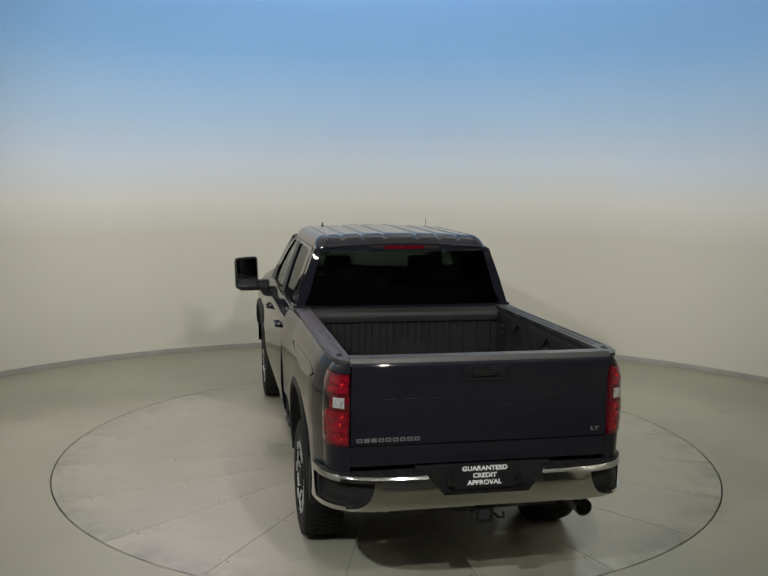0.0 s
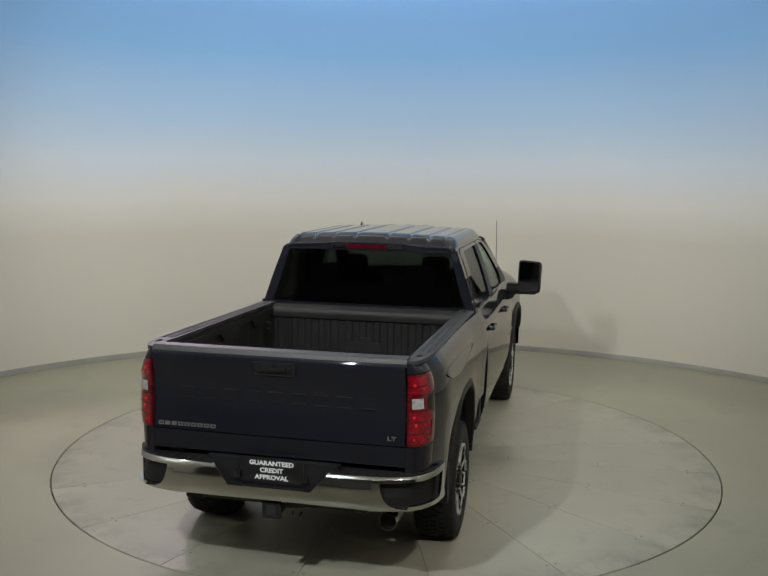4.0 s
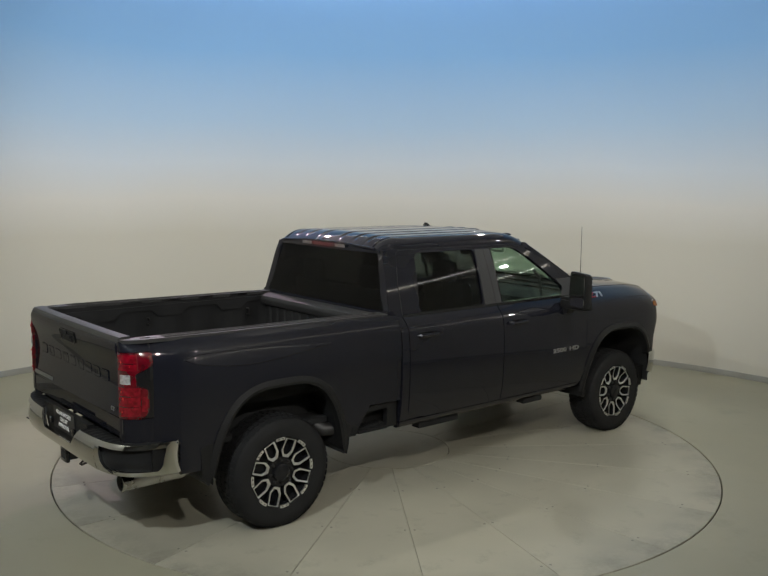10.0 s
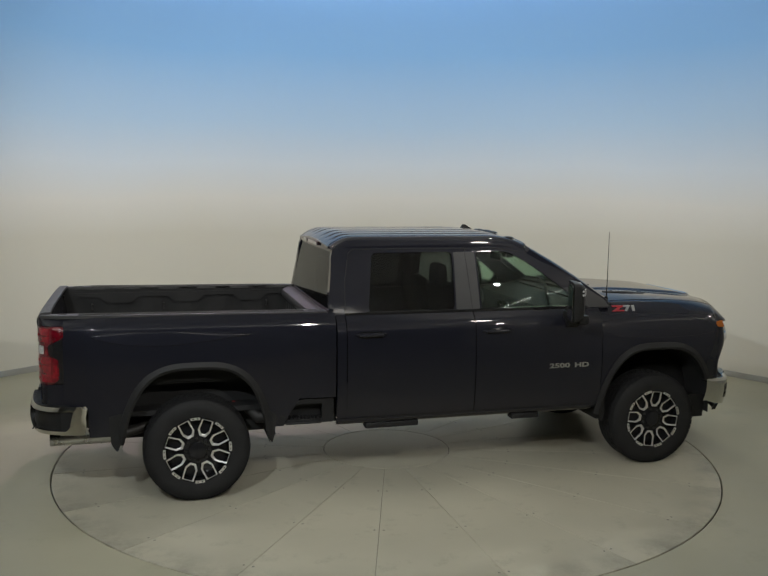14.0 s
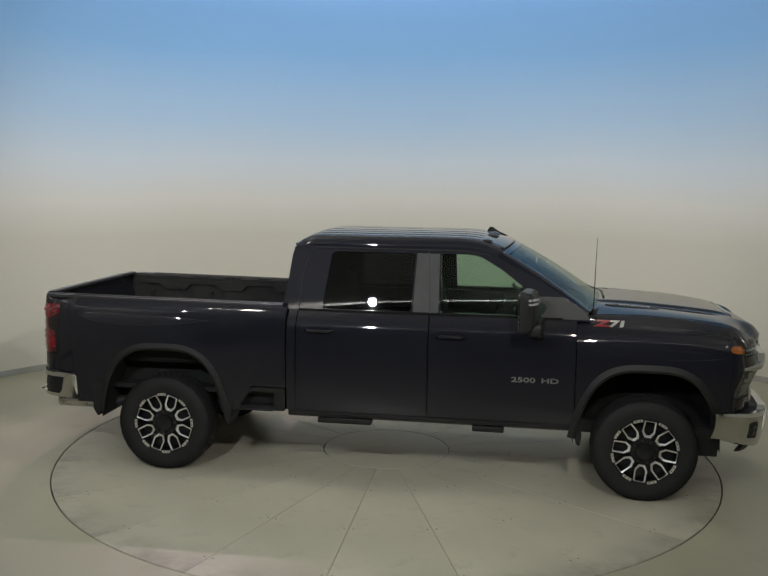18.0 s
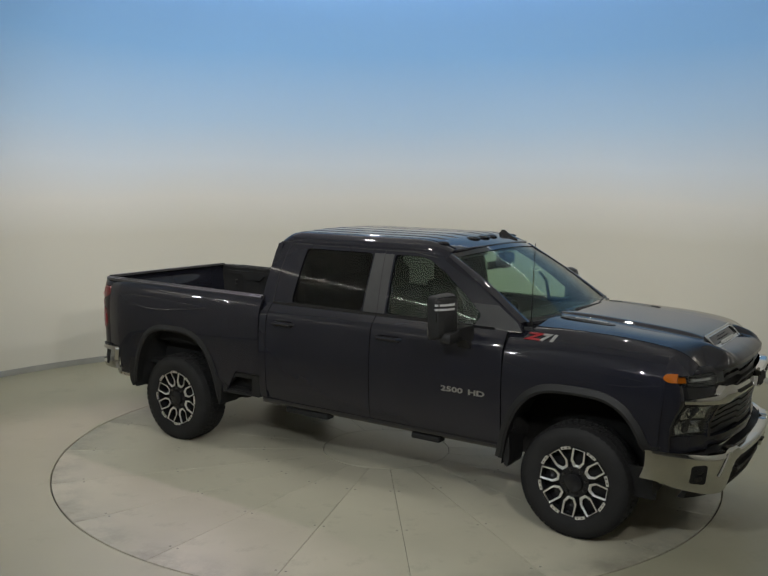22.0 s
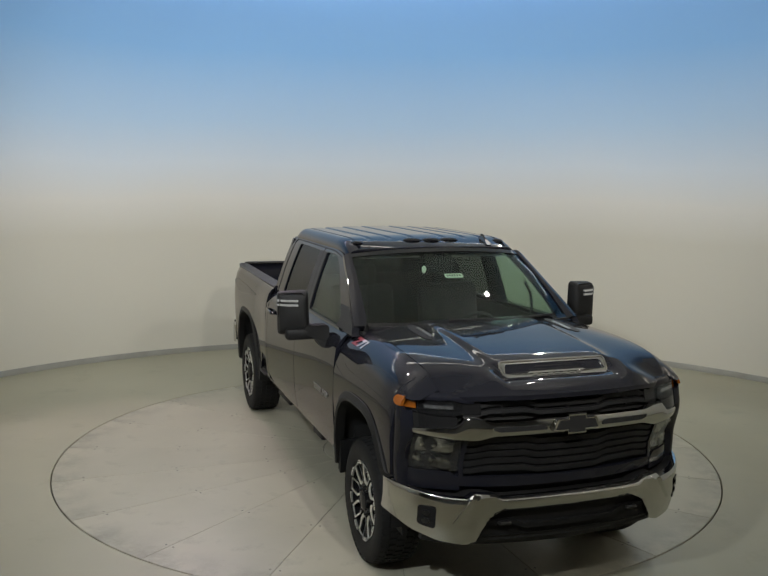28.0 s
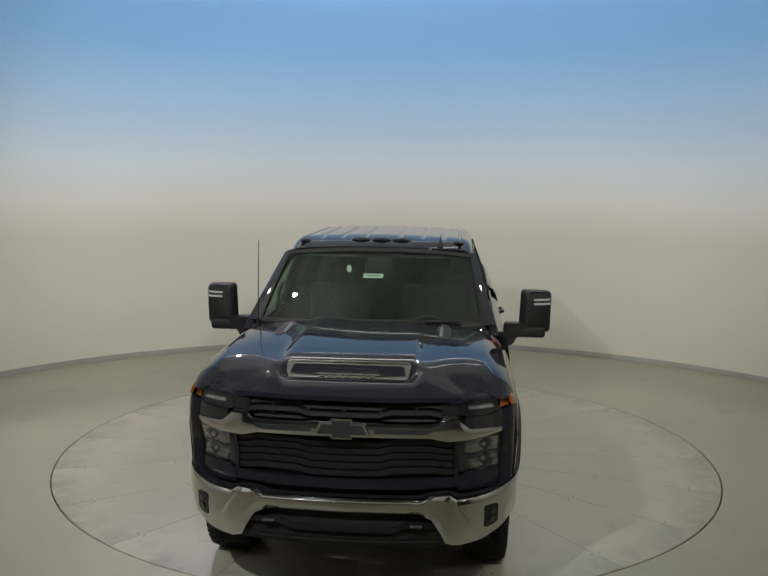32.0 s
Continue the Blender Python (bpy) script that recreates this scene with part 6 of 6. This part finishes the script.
def wheel_meshes():
    """Tyre, rim and spokes, built once round the origin with the outer face towards -y."""
    R, rr, w = 0.418, 0.262, 0.275
    pro = [(rr - 0.01, 0.02), (rr, 0.004), (0.30, -0.004), (0.345, -0.008), (0.385, 0.002), (0.404, 0.016), (R - 0.006, 0.034), (R - 0.008, 0.10), (R - 0.007, w / 2),
           (R - 0.008, w - 0.10), (R - 0.006, w - 0.034), (0.404, w - 0.016), (0.385, w - 0.002), (0.34, w + 0.006), (rr, w - 0.004), (rr - 0.01, w - 0.02)]
    tyre = lathe(pro, 64, closed=True)
    lug = bmesh.new()
    for k in range(52):
        a = 2 * math.pi * k / 52
        for y0, y1, r0, sh in ((0.004, 0.052, R, 0.0), (0.060, 0.105, R, 0.4), (0.112, 0.163, R, 0.0), (0.170, 0.215, R, 0.4), (0.223, 0.271, R, 0.0)):
            da = 0.042 if sh else 0.046
            c = a + sh * 2 * math.pi / 52
            vs = []
            for r in (r0 - 0.012, r0):
                for t, yy in ((-da, y0), (da, y0), (da * 0.9, y1), (-da * 1.1, y1)):
                    rad = r - (0.012 if (yy < 0.01 or yy > 0.265) and r == r0 else 0)
                    vs.append(lug.verts.new((rad*math.cos(c+t), yy, rad*math.sin(c+t))))
            lug.faces.new(vs[4:])
            for i in range(4):
                lug.faces.new((vs[i], vs[(i+1) % 4], vs[4+(i+1) % 4], vs[4+i]))
        # shoulder bars on the side wall
        for t0 in (-0.035, 0.03):
            vs = []
            for t in (a + t0, a + t0 + 0.028):
                for r, yy in ((0.375, -0.003), (0.409, 0.014)):
                    vs.append(lug.verts.new((r*math.cos(t), yy - 0.003, r*math.sin(t))))
            lug.faces.new((vs[0], vs[1], vs[3], vs[2]))
    barrel = lathe([(0.268, 0.000), (0.272, 0.006), (0.262, 0.016), (0.252, 0.022), (0.243, 0.06), (0.236, 0.20), (0.02, 0.205)], 56)
    disc = lathe([(0.0, 0.030), (0.085, 0.030), (0.10, 0.052), (0.17, 0.068), (0.236, 0.075)], 48)
    # one split spoke: a rounded U of machined metal
    def fm(u, v):
        r = math.hypot(u, v)
        return (u, lerp([(0.06, 0.020), (0.12, 0.024), (0.20, 0.016), (0.245, 0.008), (0.27, 0.003)], r), v)
    outer = [(-0.024, 0.112), (0.024, 0.112), (0.050, 0.156), (0.047, 0.251), (-0.047, 0.251), (-0.050, 0.156)]
    inner = [(-0.014, 0.131), (0.014, 0.131), (0.037, 0.164), (0.035, 0.247), (-0.035, 0.247), (-0.037, 0.164)]
    spoke = plate(rounded(outer, 0.004, 2), [rounded(inner, 0.004, 2)], lambda u, v: (u, fm(u, v)[1] + 0.30 * (0.043 - abs(u)) - 0.25 * max(0.0, 0.15 - v), v), (0, 0.005, 0))
    web = plate(rounded([(x * 1.12, z) for x, z in outer], 0.004, 2), [rounded(inner, 0.004, 2)], lambda u, v: (u, fm(u, v)[1] + 0.013, v), (0, 0.035, 0))
    tab = bmesh.new()
    cs = []
    for k in range(6):
        t = math.pi / 2 + math.pi / 8 + (-0.145 + 0.058 * k)
        cs.append((t, 0))
    plate([(0.266*math.cos(t), 0.266*math.sin(t)) for t, _ in cs] + [(0.245*math.cos(t), 0.245*math.sin(t)) for t, _ in cs[::-1]], [], lambda u, v: (u, 0.000, v), (0, 0.012, 0), tab)
    cap = lathe([(0.0, -0.004), (0.050, -0.002), (0.066, 0.006), (0.070, 0.030), (0.112, 0.032), (0.116, 0.045)], 32)
    nut = lathe([(0.0, 0.006), (0.008, 0.007), (0.011, 0.014), (0.011, 0.034)], 6)
    pin = lathe([(0.0, -0.0015), (0.0050, -0.0012), (0.0055, 0.003)], 8)
    rotor = lathe([(0.05, 0.10), (0.185, 0.10), (0.185, 0.13), (0.05, 0.13)], 40)
    out = {}
    for nm, bm, mat, ang in (("tyre", tyre, M_RUBBER, 30), ("tread", lug, M_RUBBER, 30), ("rim", barrel, M_RIM, 40), ("wheel_disc", disc, M_RIM, 40), ("spoke_face", spoke, M_ALLOY, 30),
                        ("spoke_web", web, M_RIM, 30), ("rim_tab", tab, M_ALLOY, 30), ("hub_cap", cap, M_RIM, 40), ("lug_nut", nut, M_STEEL, 30), ("tab_bolt", pin, M_PIT, 30), ("brake_disc", rotor, M_STEEL, 40)):
        bmesh.ops.recalc_face_normals(bm, faces=bm.faces)
        me = bpy.data.meshes.new(nm)
        bm.to_mesh(me)
        bm.free()
        me.materials.append(mat)
        for f in me.polygons:
            f.use_smooth = True
        me.set_sharp_from_angle(angle=radians(ang))
        out[nm] = me
    return out


def wheels(truck):
    ms = wheel_meshes()
    for x in (0.0, WHEELBASE):
        for s in (-1, 1):
            wh = new("wheel", ms["tyre"])
            wh.parent = truck
            turn = {(0.0, -1): 19, (WHEELBASE, -1): 8, (0.0, 1): 20, (WHEELBASE, 1): 33}[(x, s)]
            wh.matrix_basis = pose(x + OFFSET[0], s * 0.988 + OFFSET[1], HUB_Z, 0, 0, 0 if s < 0 else 180) @ pose(0, 0, 0, 0, turn, 0)
            tagged(wh, "black all-terrain tyre on a machined alloy wheel")

            def sub(nm, a=0.0, off=(0, 0, 0)):
                ob = new(nm, ms[nm])
                ob.parent = wh
                ob.matrix_basis = pose(0, 0, 0, 0, a, 0) @ Matrix.Translation(off)
                return ob
            for nm in ("tread", "rim", "wheel_disc", "hub_cap", "brake_disc"):
                sub(nm)
            for k in range(8):
                sub("spoke_face", 45 * k)
                sub("spoke_web", 45 * k)
                sub("rim_tab", 45 * k)
                sub("lug_nut", 45 * k + 22.5, (0, 0, 0.092))
                for d in (-3.8, 3.8):
                    sub("tab_bolt", 45 * k + 22.5 + d, (0, 0, 0.2555))


def underbody(truck):
    for s in (1, -1):
        part("frame_rail", box(-1.0, 4.7, min(s*0.42, s*0.50), max(s*0.42, s*0.50), 0.50, 0.66, 0.01), M_STEEL, truck, "dark steel chassis rail")
        part("leaf_spring", tube([(-0.75, s*0.56, 0.55), (-0.35, s*0.56, 0.46), (0.0, s*0.56, 0.44), (0.4, s*0.56, 0.47), (0.8, s*0.56, 0.58)], 0.035, 6), M_STEEL, truck)
        part("rear_shock", tube([(-0.12, s*0.60, 0.36), (0.10, s*0.52, 0.95)], 0.03, 8), M_STEEL, truck)
        part("bump_stop", tube([(0.31, s*0.655, 0.640), (0.325, s*0.655, 0.70)], [0.026, 0.022], 10), M_REDPART, truck, "red rubber bump stop")
        part("front_shock", tube([(4.05, s*0.62, 0.36), (4.0, s*0.55, 0.95)], 0.035, 8), M_STEEL, truck)
        part("control_arm", tube([(4.03, s*0.80, 0.36), (3.95, s*0.35, 0.42)], 0.035, 8), M_STEEL, truck)
        part("knuckle", box(3.97, 4.10, min(s*0.70, s*0.80), max(s*0.70, s*0.80), 0.33, 0.60, 0.02), M_STEEL, truck)
        for x0, x1 in ((1.36, 1.82), (2.66, 2.92)):
            part("step_bracket", box(x0, x1, min(s*0.86, s*0.96), max(s*0.86, s*0.96), 0.485, 0.535, 0.012), M_PLASTIC, truck, "black bracket under the sill")
    part("rear_axle", tube([(0, -0.75, 0.40), (0, 0.75, 0.40)], 0.055, 12), M_STEEL, truck)
    bm = bmesh.new()
    bmesh.ops.create_uvsphere(bm, u_segments=16, v_segments=10, radius=0.19)
    for v in bm.verts:
        v.co = Vector((v.co.x, v.co.y * 0.8, v.co.z + 0.40))
    part("differential", bm, M_STEEL, truck, "dark axle housing")
    part("drive_shaft", tube([(0.15, 0, 0.45), (2.2, 0, 0.52)], 0.05, 10), M_STEEL, truck)
    part("gearbox", box(2.2, 3.4, -0.25, 0.25, 0.42, 0.75, 0.05), M_STEEL, truck)
    part("fuel_tank", box(0.95, 2.1, 0.12, 0.42, 0.44, 0.70, 0.04), M_TRIM, truck)
    part("belly", box(-0.9, 3.5, -0.80, 0.80, 0.66, 0.70), M_TRIM, truck)
    part("engine_cover", box(3.5, 4.75, -0.62, 0.62, 0.55, 1.30), M_TRIM, truck)
    part("front_crossmember", box(4.40, 4.55, -0.45, 0.45, 0.38, 0.48, 0.02), M_STEEL, truck)
    part("spare_wheel", lathe([(0.20, -0.11), (0.33, -0.11), (0.37, -0.06), (0.37, 0.06), (0.33, 0.11), (0.20, 0.11)], 32, closed=True), M_RUBBER, truck, "spare tyre under the bed").data.transform(Matrix(((1, 0, 0, -0.72), (0, 0, -1, 0), (0, 1, 0, 0.60), (0, 0, 0, 1))))


def badges(truck):
    for s in (-1, 1):
        def m(x, y, z):
            return Matrix(((-s, 0, 0, x), (0, 0, s, s*y), (0, 1, 0, z), (0, 0, 0, 1)))
        for txt, dx in (("2500", -0.072), ("HD", 0.138)):
            lettering("model_badge", txt, 0.055, M_SILVER, truck, m(3.135 + dx, 1.036, 0.955) if s < 0 else m(3.135 - dx, 1.036, 0.955), "silver model number letters", 0.003, 1.75, 0.0012)
        zb = lettering("package_badge", "71", 0.056, M_SILVER, truck, m(3.790 if s < 0 else 3.660, 0.905, 1.416), "silver and red option badge", 0.003, 2.25, 0.003)
        zz = lettering("badge_letter", "Z", 0.056, M_BADGERED, zb, m(3.672 if s < 0 else 3.778, 0.905, 1.416), "red badge letter", 0.003, 2.9, 0.003)
        for ob in (zb, zz):
            for v in ob.data.vertices:
                z = v.co.z
                v.co.x -= s * 0.40 * (z - 1.416)
                v.co.y = s * (fender_y(v.co.x, z) + 0.003 + (abs(v.co.y) - 0.905))


def build_pickup():
    truck = new("pickup_truck")
    truck["offset_children"] = True
    tagged(truck, "black crew cab heavy-duty pickup with chrome bumpers and open bed", "pickup truck")
    for s in (1, -1):
        side_parts(truck, s)
    cab(truck)
    cabin(truck)
    hood(truck)
    front(truck)
    mirrors(truck)
    bed(truck)
    rear_bumper(truck)
    wheels(truck)
    underbody(truck)
    badges(truck)
    return truck


pickup = build_pickup()


def motions():
    """The turntable carries the pickup round at an even pace."""
    rows = [(float(t), pose(0, 0, 0, 0, 0, 101.69 - 6.1414 * t)) for t in range(33)]
    walk(turntable, rows)
    walk(pickup, rows)


motions()
